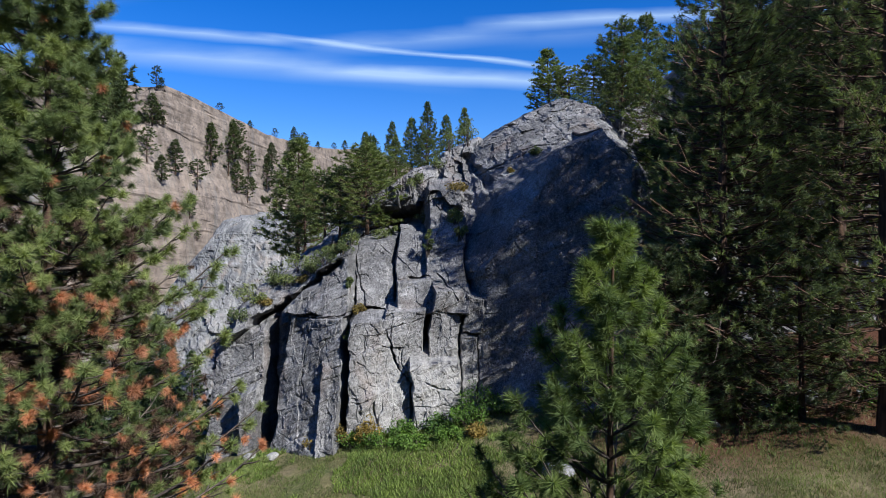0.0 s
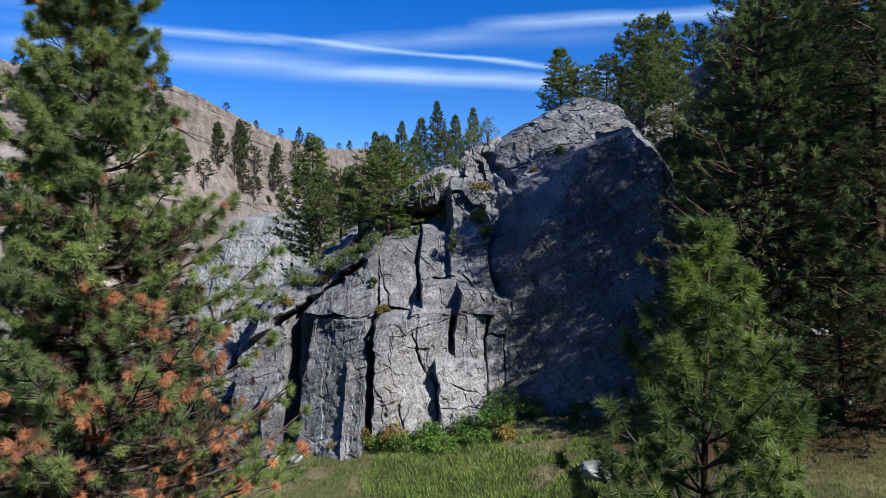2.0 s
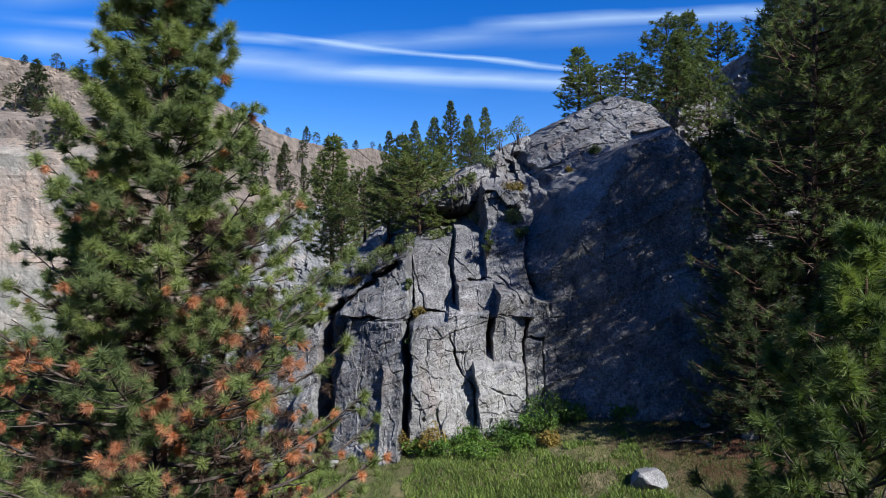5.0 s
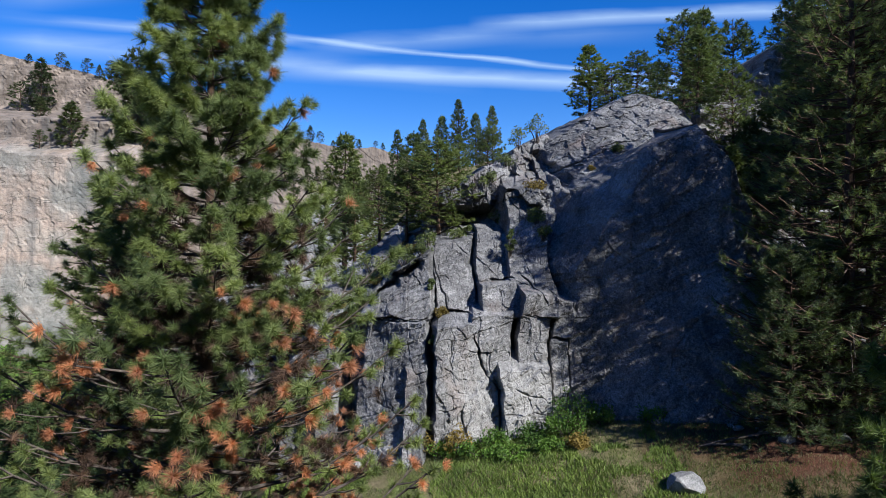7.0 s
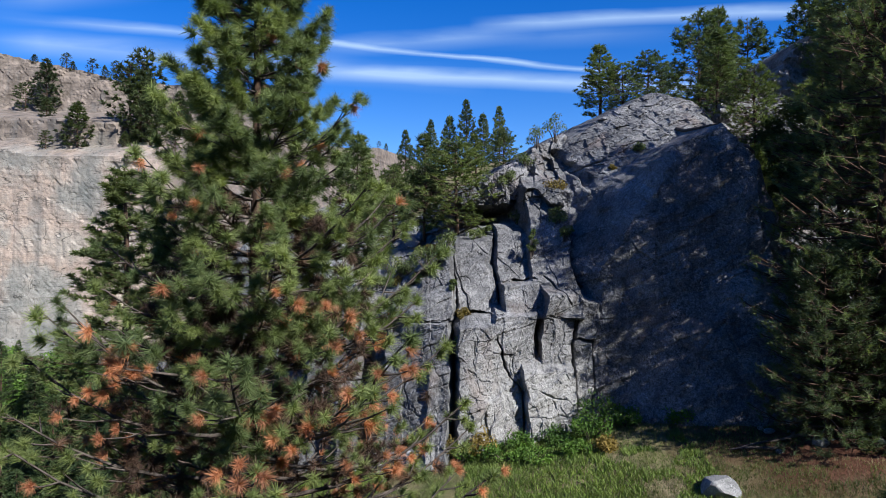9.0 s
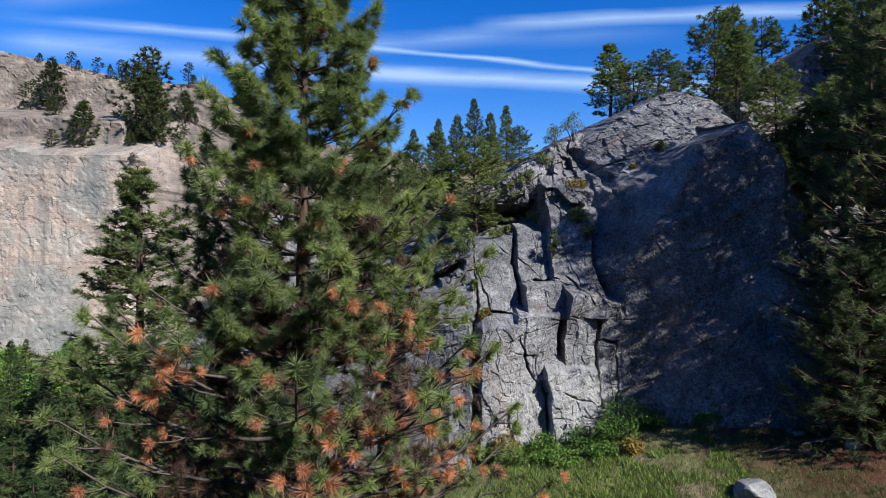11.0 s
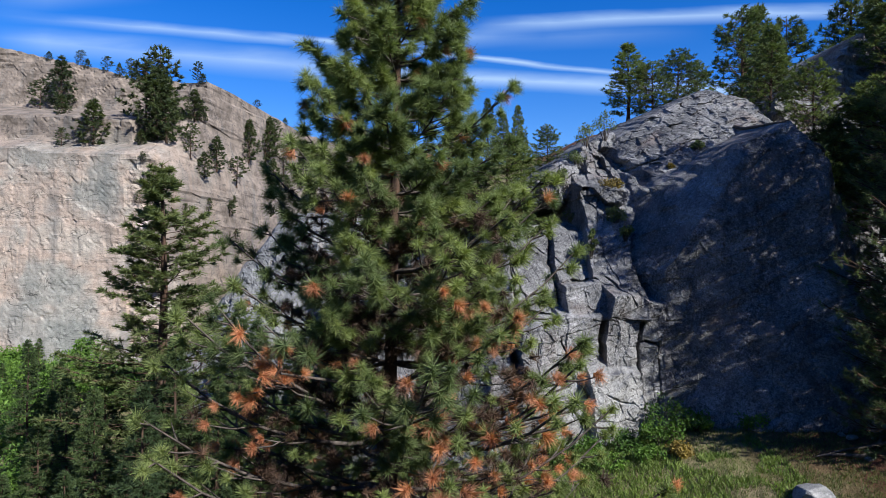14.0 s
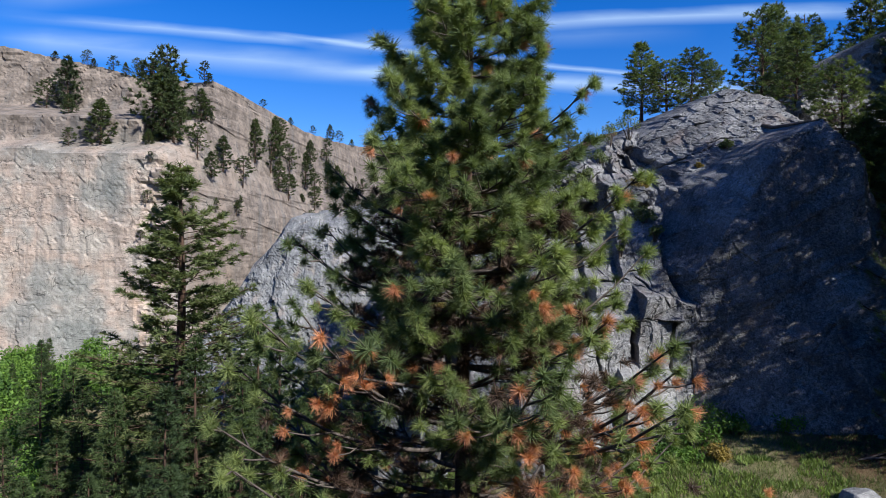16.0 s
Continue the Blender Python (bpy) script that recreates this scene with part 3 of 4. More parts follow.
    rough = rough + rubble * (0.9 * facets(wx * 0.9, wz * 1.6 + wx * 0.3, 41, 1.2) + 0.4 * facets(wx * 2.2, wz * 3.4 - wx * 0.5, 42, 1.2))
    on_slab = smooth(-0.5, 0.2, Z - 8.05 - 0.48 * (X - 1.1)) * smooth(0.9, 1.6, X)
    rough = rough * (1 - 0.5 * on_slab) + on_slab * (0.13 * facets(wx * 1.9, wz * 3.2 - wx * 1.1, 43, 1.3) + 0.07 * facets(wx * 4.5, wz * 7.0 - wx * 2.2, 44, 1.5) + 0.03 * facets(wx * 9, wz * 14 - wx * 3, 45, 1.5))
    on_wall = smooth(1.3, 2.0, X) * smooth(9.6, 8.6, Z - 0.4 * (X - 1.3) * 0.5)
    return best + rough * (1 - 0.35 * on_wall)


cx = np.concatenate([np.arange(-14.0, -7.0, 0.06), np.arange(-7.0, 1.7, 0.026), np.arange(1.7, 7.2, 0.04), np.arange(7.2, 9.6, 0.06)])
cz = np.concatenate([np.arange(-3.4, -1.4, 0.05), np.arange(-1.4, 7.4, 0.026), np.arange(7.4, 13.4, 0.04)])
CX, CZ = np.meshgrid(cx, cz, indexing="ij")
CY = crag_depth(CX, CZ)
limit = 34.0
keep = CY < limit
CV = np.stack([CX, np.minimum(CY, limit), CZ], -1).reshape(-1, 3)
CF = grid_faces(len(cx), len(cz))
CF = CF[keep.ravel()[CF].any(1)]
used = np.unique(CF)
remap = np.full(len(CV), -1)
remap[used] = np.arange(len(used))
crag = piece("rock_crag", CV[used], remap[CF][:, ::-1], M_CRAG, None, "", False)
tagged(crag, "grey jointed granite crag with pillars, cracks and a rounded dome", "cliff", kind="structure")


# ---- more rock: front surfaces given by their depth ----
def relief(name, x0, x1, z0, z1, step, depth, limit, mat, label):
    xs, zs = np.arange(x0, x1, step), np.arange(z0, z1, step)
    X, Z = np.meshgrid(xs, zs, indexing="ij")
    Y = depth(X, Z)
    ok = (Y < limit).ravel()
    V = np.stack([X, np.minimum(Y, limit), Z], -1).reshape(-1, 3)
    F = grid_faces(len(xs), len(zs))
    F = F[ok[F].any(1)]
    u = np.unique(F)
    m = np.full(len(V), -1)
    m[u] = np.arange(len(u))
    return tagged(piece(name, V[u], m[F][:, ::-1], mat, None, "", False), label, "cliff", kind="structure")


def jointed(X, Z, size, seed):
    """Relief of jointed rock, for cracks about size metres apart."""
    wx = X + 0.12 * size * fbm(X / size, Z / size, 0, 3, seed)
    wz = Z + 0.12 * size * fbm(X / size, Z / size, 5, 3, seed + 1)
    b1, r1, q1 = cells(wx / size, wz / size * 0.6, seed + 2)
    b2, r2, q2 = cells(wx / size * 2.9 + 5, wz / size * 2.2, seed + 3)
    b3, r3, q3 = cells(wx / size * 7, wz / size * 6, seed + 4)
    out = 0.10 * facets(wx / size, wz / size * 0.6, seed + 2, 2.0) + 0.035 * facets(wx / size * 2.9 + 5, wz / size * 2.2, seed + 3, 2.0) + 0.025 * facets(wx / size * 7, wz / size * 6, seed + 4, 2.0)
    out = out + 0.10 * np.exp(-(b1 / 0.022) ** 2) * (q1 > 0.72) + 0.05 * np.exp(-(b2 / 0.035) ** 2) * (q2 > 0.72) + 0.02 * np.exp(-(b3 / 0.07) ** 2) * (q3 > 0.7)
    return size * (out + 0.08 * fbm(X / size * 0.7, Z / size * 0.7, 0, 6, seed + 5, 0.55) + 0.03 * fbm(X / size * 0.6, Z / size * 4.0, 3, 4, seed + 7, 0.6))


def far_rim(X):
    return np.interp(X, (-140, -74, -60, -52, -46, -41, -36.5, -32, -25.5, 0, 60), (38, 36.6, 33.6, 31.8, 31.0, 30.4, 29.5, 31.5, 38.5, 44, 46)) + 0.7 * vnoise(X * 0.15, 0, 0, 73)


def far_depth(X, Z):
    foot = np.where(X < -42, 79 + 0.06 * (X + 42), 79 + 6.0 * (X + 42))
    foot = foot + 2.5 * vnoise(X * 0.06, Z * 0.04, 0, 71)
    top = np.interp(X, (-60, -43, -39, -36, -20), (18.4, 18.2, 14.0, 11.0, 9.0)) + 0.8 * vnoise(X * 0.2, 0, 0, 72)
    rim = far_rim(X)
    lower = foot + 0.06 * Z + 2.0 * np.maximum(Z - top, 0)
    tier = foot + 5 + 0.1 * (Z - 18) + 3.4 * np.maximum(Z - 23.2 + 0.05 * (X + 60), 0) + 3.0 * np.maximum(X + 47, 0)
    upper = foot + 17 + 0.35 * (Z - 26) + 30 * np.maximum(Z - rim, 0)
    d = np.minimum(np.minimum(lower, tier), upper) + 30 * np.maximum(Z - rim, 0)
    broken = 0.45 * smooth(-47, -41, X) + 0.12 * smooth(19, 23, Z) * smooth(-41, -47, X)
    d = d + broken * (5.0 * facets(X * 0.13, Z * 0.22 + X * 0.05, 46, 1.2) + 2.2 * facets(X * 0.32, Z * 0.55 - X * 0.08, 47, 1.2) + 0.9 * facets(X * 0.8, Z * 1.3, 48, 1.2))
    return d + jointed(X, Z, 5.0, 80) * 0.30


relief("far_cliff", -125, 55, -13, 48, 0.34, far_depth, 330, M_FAR, "tall pale tan granite cliff with cracks and a tree-dotted bench")


def outcrop_depth(X, Z):
    cap = np.interp(X, (-29, -26, -24.6, -23.2, -21.8, -18.5, -14, -8), (-3.0, 1.5, 4.6, 6.8, 8.4, 9.4, 9.9, 9.6)) + 0.6 * vnoise(X * 0.6, 0, 0, 75) + 0.3 * facets(X * 0.8, X * 0 + 0.5, 76, 1.0)
    d = 53.5 + 0.012 * (X + 16) ** 2 + 0.75 * Z + 1.2 * np.maximum(Z - cap + 1.5, 0) + 6 * np.maximum(Z - cap, 0) + 0.35 * np.maximum(-21.0 - X, 0)
    return d + jointed(X, Z, 2.4, 90) * 1.5


relief("pale_outcrop", -30, -4, -8, 11.5, 0.15, outcrop_depth, 68, M_MID, "rounded pale grey granite outcrop with dark cracks")


def slope_depth(X, Z):
    cap = np.interp(X, (6, 8, 10, 12, 16, 24, 45), (9.0, 11.6, 13.2, 14.4, 16.0, 18.5, 21.0)) + 0.5 * vnoise(X * 0.5, 0, 0, 76) + 1.2 * facets(X * 0.6, X * 0 + 0.5, 77, 1.0)
    d = 24.3 + 0.36 * (Z - 3) + 0.10 * (X - 8) + 1.5 * np.maximum(6.9 - X, 0) + 40 * np.maximum(Z - cap, 0)
    return d + jointed(X, Z, 1.6, 95) * 2.6


relief("rock_slope", 6.0, 42, -1, 23, 0.14, slope_depth, 44, M_CRAG, "steep broken grey rock slope behind the shaded pines")


# ---- pines ----
def ground_at(x, y):
    return ground_z(np.array([x]), np.array([y]))[0]


def turn_to(axis, rng):
    """Rotations that carry z to each axis, with a random spin."""
    a = axis / (np.linalg.norm(axis, axis=1, keepdims=True) + 1e-9)
    ref = np.where(np.abs(a[:, 2:3]) > 0.9, np.array([[1.0, 0, 0]]), np.array([[0, 0, 1.0]]))
    u = np.cross(ref, a)
    u /= np.linalg.norm(u, axis=1, keepdims=True) + 1e-9
    v = np.cross(a, u)
    w = rng.random(len(a))[:, None] * 2 * np.pi
    return np.stack([u * np.cos(w) + v * np.sin(w), -u * np.sin(w) + v * np.cos(w), a], 2)


def needle_tufts(tips, axes, count, length, width, rng, stem=0.5, spread=1.0, upward=0.0):
    """Bottle-brush tufts: needles stand out from the last stretch of each twig. Returns verts and triangles."""
    T = len(tips)
    axes = axes / (np.linalg.norm(axes, axis=1, keepdims=True) + 1e-9) + np.array([0, 0, upward])
    a = rng.random((T, count)) * 2 * np.pi
    th = (0.25 + 1.05 * rng.random((T, count)) ** 0.8) * spread
    d = np.stack([np.sin(th) * np.cos(a), np.sin(th) * np.sin(a), np.cos(th)], -1)
    base = np.zeros_like(d)
    base[..., 2] = -stem * length * rng.random((T, count))
    ln = length * (0.7 + 0.5 * rng.random((T, count)))[..., None]
    side = np.cross(d, rng.normal(size=d.shape))
    side /= np.linalg.norm(side, axis=-1, keepdims=True) + 1e-9
    p0, p1, p2 = base - side * width / 2, base + side * width / 2, base + d * ln
    R = turn_to(axes, rng)
    size = (0.75 + 0.5 * rng.random(T))[:, None, None, None]
    V = np.stack([p0, p1, p2], 2) * size
    V = np.einsum("tij,tnkj->tnki", R, V) + tips[:, None, None, :]
    V[..., 2] -= 0.06 * length * (np.arange(3) == 2)
    V = V.reshape(-1, 3)
    return V, np.arange(len(V)).reshape(-1, 3)


def pine_parts(height, bare, radius, shape, rng, gap=0.33, per=5, lift=0.25, sub=5, trunk_r=None, droop=0.0, lean=(0, 0), keep=1.0, tip_up=0.5, along=0.0, inner=0.28, light=False, vary=(0.62, 0.5), skew=0.0):
    """Trunk, limbs and the twig ends of a pine. shape(t): the crown's width from its foot (0) to the top (1)."""
    tr = trunk_r or height * 0.013
    hs = np.linspace(0, height, 14)
    wob = np.stack([np.sin(hs * 0.7 + rng.random() * 6) * 0.03 + lean[0] * hs / height, np.cos(hs * 0.6 + rng.random() * 6) * 0.03 + lean[1] * hs / height, hs], 1)
    trunk = tube(wob, tr * (1 - 0.93 * (hs / height) ** 1.1) * (1 + 0.35 * np.exp(-hs * 2.0)) + 0.006, 9)
    boughs = []
    z = bare * height
    whirl = rng.random() * 6
    while z < height - 0.12:
        t = (z - bare * height) / (height * (1 - bare))
        reach = radius * shape(t)
        n = max(3, int(round(per * (0.75 + 0.5 * rng.random()))))
        base = np.array([np.interp(z, hs, wob[:, 0]), np.interp(z, hs, wob[:, 1]), z])
        for i in range(n):
            if rng.random() > keep:
                continue
            limbs, tips, axes = [], [], []
            az = whirl + i * 2 * np.pi / n + rng.normal() * 0.25
            L = reach * (vary[0] + vary[1] * rng.random()) * (1 + skew * max(0.0, np.cos(az - 0.3)) * float(np.interp(t, (0.3, 0.55), (1, 0)))) + 0.06
            out = np.array([np.cos(az), np.sin(az), 0.0])
            sidew = np.array([-np.sin(az), np.cos(az), 0.0])
            el = lift * (0.3 + 1.2 * t) - droop * (1 - t) + rng.normal() * 0.12
            k = np.linspace(0, 1, 6)
            bow = rng.normal() * 0.12
            pts = base + np.outer(k * L, out) * np.cos(el) + np.outer(bow * L * k * k, sidew)
            pts[:, 2] += k * L * np.sin(el) + tip_up * 0.5 * L * (k ** 2.5) - droop * 0.3 * L * np.sin(k * np.pi)
            r0 = max(0.006, 0.011 * L + 0.004)
            limbs.append(tube(pts[[0, 3, 5]], (r0 * (1 - 0.8 * k) + 0.004)[[0, 3, 5]], 3) if light else tube(pts, r0 * (1 - 0.8 * k) + 0.002, 4))
            tips.append(pts[-1])
            axes.append(pts[-1] - pts[-2] + np.array([0, 0, 0.25 * L * 0.2]))
            m = max(1, int(round(sub * min(1.0, L / (0.55 * radius) + 0.15))))
            for j in range(m):
                f = inner + (0.97 - inner) * (j + rng.random()) / m
                s = np.array([np.interp(f, k, pts[:, c]) for c in range(3)])
                sd = 1 if j % 2 else -1
                l2 = (0.16 + 0.36 * rng.random()) * (L * (1.15 - f) + 0.15)
                dirn = out * (0.55 + 0.4 * rng.random()) + sidew * sd * (0.3 + 0.8 * rng.random()) + np.array([0, 0, 0.25 + tip_up * (0.6 * rng.random() + 0.1) - 0.3 * droop - 0.3 * (rng.random() < 0.3)])
                dirn /= np.linalg.norm(dirn)
                e = s + dirn * l2
                mid = (s + e) / 2 - np.array([0, 0, 0.05 * l2])
                if light:
                    limbs.append(tube([s, e], [r0 * 0.5 + 0.004, 0.005], 3))
                else:
                    limbs.append(tube([s, mid, e], [r0 * 0.45 + 0.002, r0 * 0.3 + 0.002, 0.003], 3))
                tips.append(e)
                axes.append(e - mid + np.array([0, 0, 0.1 * l2]))
                if along and rng.random() < along:
                    tips.append(mid + rng.normal(size=3) * 0.04)
                    axes.append(dirn + rng.normal(size=3) * 0.5 + np.array([0, 0, 0.5]))
            boughs.append((joined(limbs), np.array(tips), np.array(axes)))
        whirl += 1.1
        z += gap * (0.75 + 0.5 * rng.random()) * (1 - 0.35 * t)
    top = np.array([[wob[-1, 0], wob[-1, 1], height]])
    boughs.append((tube([top[0] - [0, 0, 0.1], top[0]], [0.008, 0.004], 4), top, np.array([[0, 0, 1.0]])))
    return trunk, boughs


def pine(name, place, height, label, seed, bare=0.15, radius=2.0, shape=None, needle=M_NEEDLE, count=60, length=0.17, width=0.006, dead=None, category="pine tree", group="", tip_spread=1.0, turn=0.0, split=False, stem=0.5, upward=0.0, withered=0.0, open_at=None, **more):
    """A pine. open_at: a spot where the crown has a gap. split: every bough is a part of its own, with its needles under it."""
    rng = np.random.default_rng(seed)
    shape = shape or (lambda t: (1 - t) ** 0.75 * min(1, 0.55 + 2.2 * t))
    trunk, boughs = pine_parts(height, bare, radius, shape, rng, **more)
    ob = holder(name, place, label, category, group, turn=turn)
    piece("trunk", *trunk, M_BARK, ob, "", True)
    if split:
        for limb, tips, axes in boughs:
            if open_at is not None:
                way = np.clip((tips - open_at) @ GAP, 0, 1.5)
                free = np.linalg.norm(tips - open_at - way[:, None] * GAP, axis=1) > 0.42
                tips, axes = tips[free], axes[free]
                if not len(tips):
                    continue
            bough = piece("bough", *limb, M_TWIG, ob, "", True)
            brown = dead(tips, rng) if dead is not None else np.zeros(len(tips), bool)
            if (~brown).any():
                piece("needles", *needle_tufts(tips[~brown], axes[~brown], count, length, width, rng, stem, tip_spread, upward), needle, bough)
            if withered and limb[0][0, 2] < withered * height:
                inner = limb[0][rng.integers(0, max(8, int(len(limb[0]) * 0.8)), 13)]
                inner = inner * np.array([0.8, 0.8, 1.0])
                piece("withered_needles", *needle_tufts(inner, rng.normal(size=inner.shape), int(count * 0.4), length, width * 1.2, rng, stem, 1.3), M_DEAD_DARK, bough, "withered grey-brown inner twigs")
            if brown.any():
                piece("dead_needles", *needle_tufts(tips[brown], axes[brown] - [0, 0, 0.1], count, length * 0.9, width * 0.9, rng, stem * 0.7, 1.15, -0.3), M_DEAD, bough, "orange-brown dead needle tufts")
        return ob
    tagged(piece("branchwork", *joined([bo[0] for bo in boughs]), M_BARK, ob, "", True), kind="stuff")
    tips, axes = np.concatenate([bo[1] for bo in boughs]), np.concatenate([bo[2] for bo in boughs])
    tagged(piece("crown", *needle_tufts(tips, axes, count, length, width, rng, stem, tip_spread, upward), needle, ob), kind="stuff")
    return ob


def stand(x, y, sink=0.1):
    return (x, y, float(ground_at(x, y)) - sink)


def front_dead(tips, rng):
    """Browned twigs: many low on the meadow side, a few elsewhere."""
    low = np.clip((7.6 - tips[:, 2]) / 2.0, 0, 1)
    side = np.clip((tips[:, 0] - 0.1) / 0.8, 0, 1)
    spot = np.linalg.norm(tips - np.array([-1.5, -0.9, 5.95]), axis=1) < 0.6
    return (rng.random(len(tips)) < 0.03 + 0.07 * low + 0.46 * low * side) | spot


FX, FY = -5.95, 9.43
fz = float(ground_at(FX, FY))
GAP = np.array([0.40, -0.65, 0.65])
clump = np.array([-7.0 - FX, 8.2 - FY, 4.74 - (fz - 0.1)])
ponderosa = pine("ponderosa_pine", (FX, FY, fz - 0.1), 13.2, "tall bushy ponderosa pine with many browned needle tufts", 3, 0.06, 2.55,
     lambda t: float(np.interp(t, (0, 0.355, 0.46, 0.555, 0.63, 0.72, 0.83, 0.93, 1), (0.98, 0.96, 0.80, 0.72, 0.56, 0.35, 0.30, 0.23, 0.05))), M_NEEDLE, 190, 0.135, 0.0075, front_dead,
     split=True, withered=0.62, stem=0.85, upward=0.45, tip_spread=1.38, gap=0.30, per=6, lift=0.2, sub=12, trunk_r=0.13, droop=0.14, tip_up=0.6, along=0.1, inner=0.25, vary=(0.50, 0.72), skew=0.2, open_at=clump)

# one low bough with a large clump of dead orange needles at its end
rd = np.random.default_rng(77)
line = np.array([[0, 0, clump[2] - 0.35], [clump[0] * 0.5, clump[1] * 0.5, clump[2] - 0.3], clump - [0.02, 0.02, 0.08], clump])
low_bough = piece("bough", *tube(line, [0.032, 0.022, 0.012, 0.006], 5), M_TWIG, ponderosa, "", True)
ends = clump + rd.normal(size=(11, 3)) * np.array([0.16, 0.14, 0.075])
piece("dead_needles", *needle_tufts(ends, rd.normal(size=(11, 3)) + [-0.3, -0.3, 0.1], 150, 0.13, 0.006, rd, 0.4, 1.2), M_DEAD, low_bough, "orange-brown dead needle tufts")
back = clump + np.array([0.05, 0.0, 0.22]) + rd.normal(size=(4, 3)) * 0.1
piece("needles", *needle_tufts(back, rd.normal(size=(4, 3)) + [-0.2, -0.2, 0.6], 240, 0.16, 0.007, rd, 0.85, 1.38, 0.45), M_NEEDLE, low_bough)

SX, SY = 1.65, 6.05
sz = float(ground_at(SX, SY))
pine("young_pine", (SX, SY, sz - 0.05), 6.25 - sz, "young bright green pine with dense upright tufts", 8, 0.03, 2.2,
     lambda t: (1 - t) ** 1.0 + 0.03, M_NEEDLE_Y, 120, 0.125, 0.0085,
     split=True, stem=0.9, upward=0.35, gap=0.30, per=6, lift=0.42, sub=7, trunk_r=0.06, tip_up=0.9, along=0.25, tip_spread=1.25)

# the dark stand beside the wall
right_trees = (
    (7.7, 17.3, 14.0, 3.3, 0.03, 21, 1.2), (11.0, 17.5, 17.0, 2.9, 0.36, 22, 0.4), (10.2, 20.2, 13.5, 2.8, 0.05, 23, 2.0), (8.0, 19.6, 11.2, 2.6, 0.03, 28, 2.0),
    # the one at (16.2, 14.5) is an unseen pine, added to cast shade
    (13.8, 19.5, 14.5, 3.0, 0.10, 24, 3.0), (12.6, 22.0, 12.5, 2.8, 0.05, 27, 3.0), (10.6, 15.0, 16.5, 2.6, 0.08, 25, 4.0), (16.2, 14.5, 17.0, 3.0, 0.2, 29, 5.0),
    (7.2, 17.7, 5.0, 1.8, 0.02, 31, 0.0), (9.2, 16.2, 5.5, 2.0, 0.02, 32, 1.0), (6.0, 16.9, 5.0, 2.0, 0.02, 33, 1.0),
)
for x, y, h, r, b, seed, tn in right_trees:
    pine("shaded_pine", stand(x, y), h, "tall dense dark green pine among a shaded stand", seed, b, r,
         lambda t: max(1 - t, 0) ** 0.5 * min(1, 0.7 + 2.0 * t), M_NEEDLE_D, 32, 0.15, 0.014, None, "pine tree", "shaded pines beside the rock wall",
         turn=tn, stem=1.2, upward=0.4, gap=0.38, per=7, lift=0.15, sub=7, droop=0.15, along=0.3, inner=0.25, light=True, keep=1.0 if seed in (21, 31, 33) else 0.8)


# trees further back: a few forms, copied
def far_form(name, h, r, label, seed, bare, shape, mat, count, length, width, **more):
    return pine(name, (0, 0, -400), h, label, seed, bare, r, shape, mat, count, length, width, None, "pine tree", "", **more)


def cone(t):
    return (1 - t) ** 0.9 * min(1, 0.5 + 3 * t) + 0.02


def ragged(t):
    return (1 - t) ** 0.55 * min(1, 0.5 + 1.6 * t)


forms = [
    far_form("ridge_pine", 8.0, 2.2, "dark green pine on the rocky rise", 51, 0.10, cone, M_NEEDLE_FAR, 13, 0.25, 0.045, gap=0.36, per=6, sub=5, lift=0.25, along=0.3, light=True),
    far_form("ridge_pine", 8.0, 2.5, "open-crowned green pine on the rocky rise", 52, 0.20, ragged, M_NEEDLE_FAR, 13, 0.25, 0.045, gap=0.38, per=6, sub=6, lift=0.2, along=0.3, light=True, keep=0.9),
    far_form("ridge_pine", 8.0, 1.9, "slender green pine on the rocky rise", 53, 0.05, cone, M_NEEDLE_FAR, 13, 0.23, 0.045, gap=0.36, per=5, sub=5, lift=0.3, along=0.3, light=True),
]
fir_forms = [
    far_form("valley_fir", 15.0, 3.0, "tall open green fir rising from the valley", 54, 0.03, lambda t: (1 - t) ** 0.8 * min(1, 0.8 + 2 * t) + 0.02, M_FIR, 16, 0.19, 0.034, gap=0.34, per=6, sub=12, lift=0.22, tip_up=0.5, along=0.7, keep=0.66, light=True, vary=(0.38, 0.95)),
    far_form("valley_fir", 10.0, 2.2, "green young fir in the valley thicket, needles darkened as in shade", 55, 0.03, cone, M_THICKET_SHADED, 18, 0.24, 0.040, gap=0.42, per=6, sub=5, lift=0.1, tip_up=0.2, along=0.4, keep=0.85, light=True),
]
tiny = [
    far_form("distant_pine", 8.0, 2.2, "small dark pine on a distant ledge", 56, 0.08, cone, M_NEEDLE_RIM, 16, 0.40, 0.11, gap=0.62, per=5, sub=3, lift=0.25, light=True),
    far_form("distant_pine", 8.0, 2.6, "small ragged dark pine on a distant ledge", 57, 0.20, ragged, M_NEEDLE_RIM, 16, 0.40, 0.11, gap=0.66, per=5, sub=3, lift=0.2, light=True, keep=0.8),
]
placed = 0


def put_tree(form, x, y, base_z, top_z, wide=1.0, turn=None):
    """A copy of a form with its foot and top at these heights; the first one of a form is the form itself."""
    global placed
    tall = {id(forms[0]): 8, id(forms[1]): 8, id(forms[2]): 8, id(fir_forms[0]): 15, id(fir_forms[1]): 10, id(tiny[0]): 8, id(tiny[1]): 8}[id(form)]
    k = (top_z - base_z) / tall
    placed += 1
    m = Matrix.LocRotScale((x, y, base_z), Euler((0, 0, placed * 2.4 if turn is None else turn)), (k * wide, k * wide, k))
    if form.location.z < -300:
        form.matrix_basis = m
        return form
    ob = copy_thing(form, Matrix.Identity(4))
    ob.matrix_basis = m
    return ob


A, B, C = forms
F, G = fir_forms
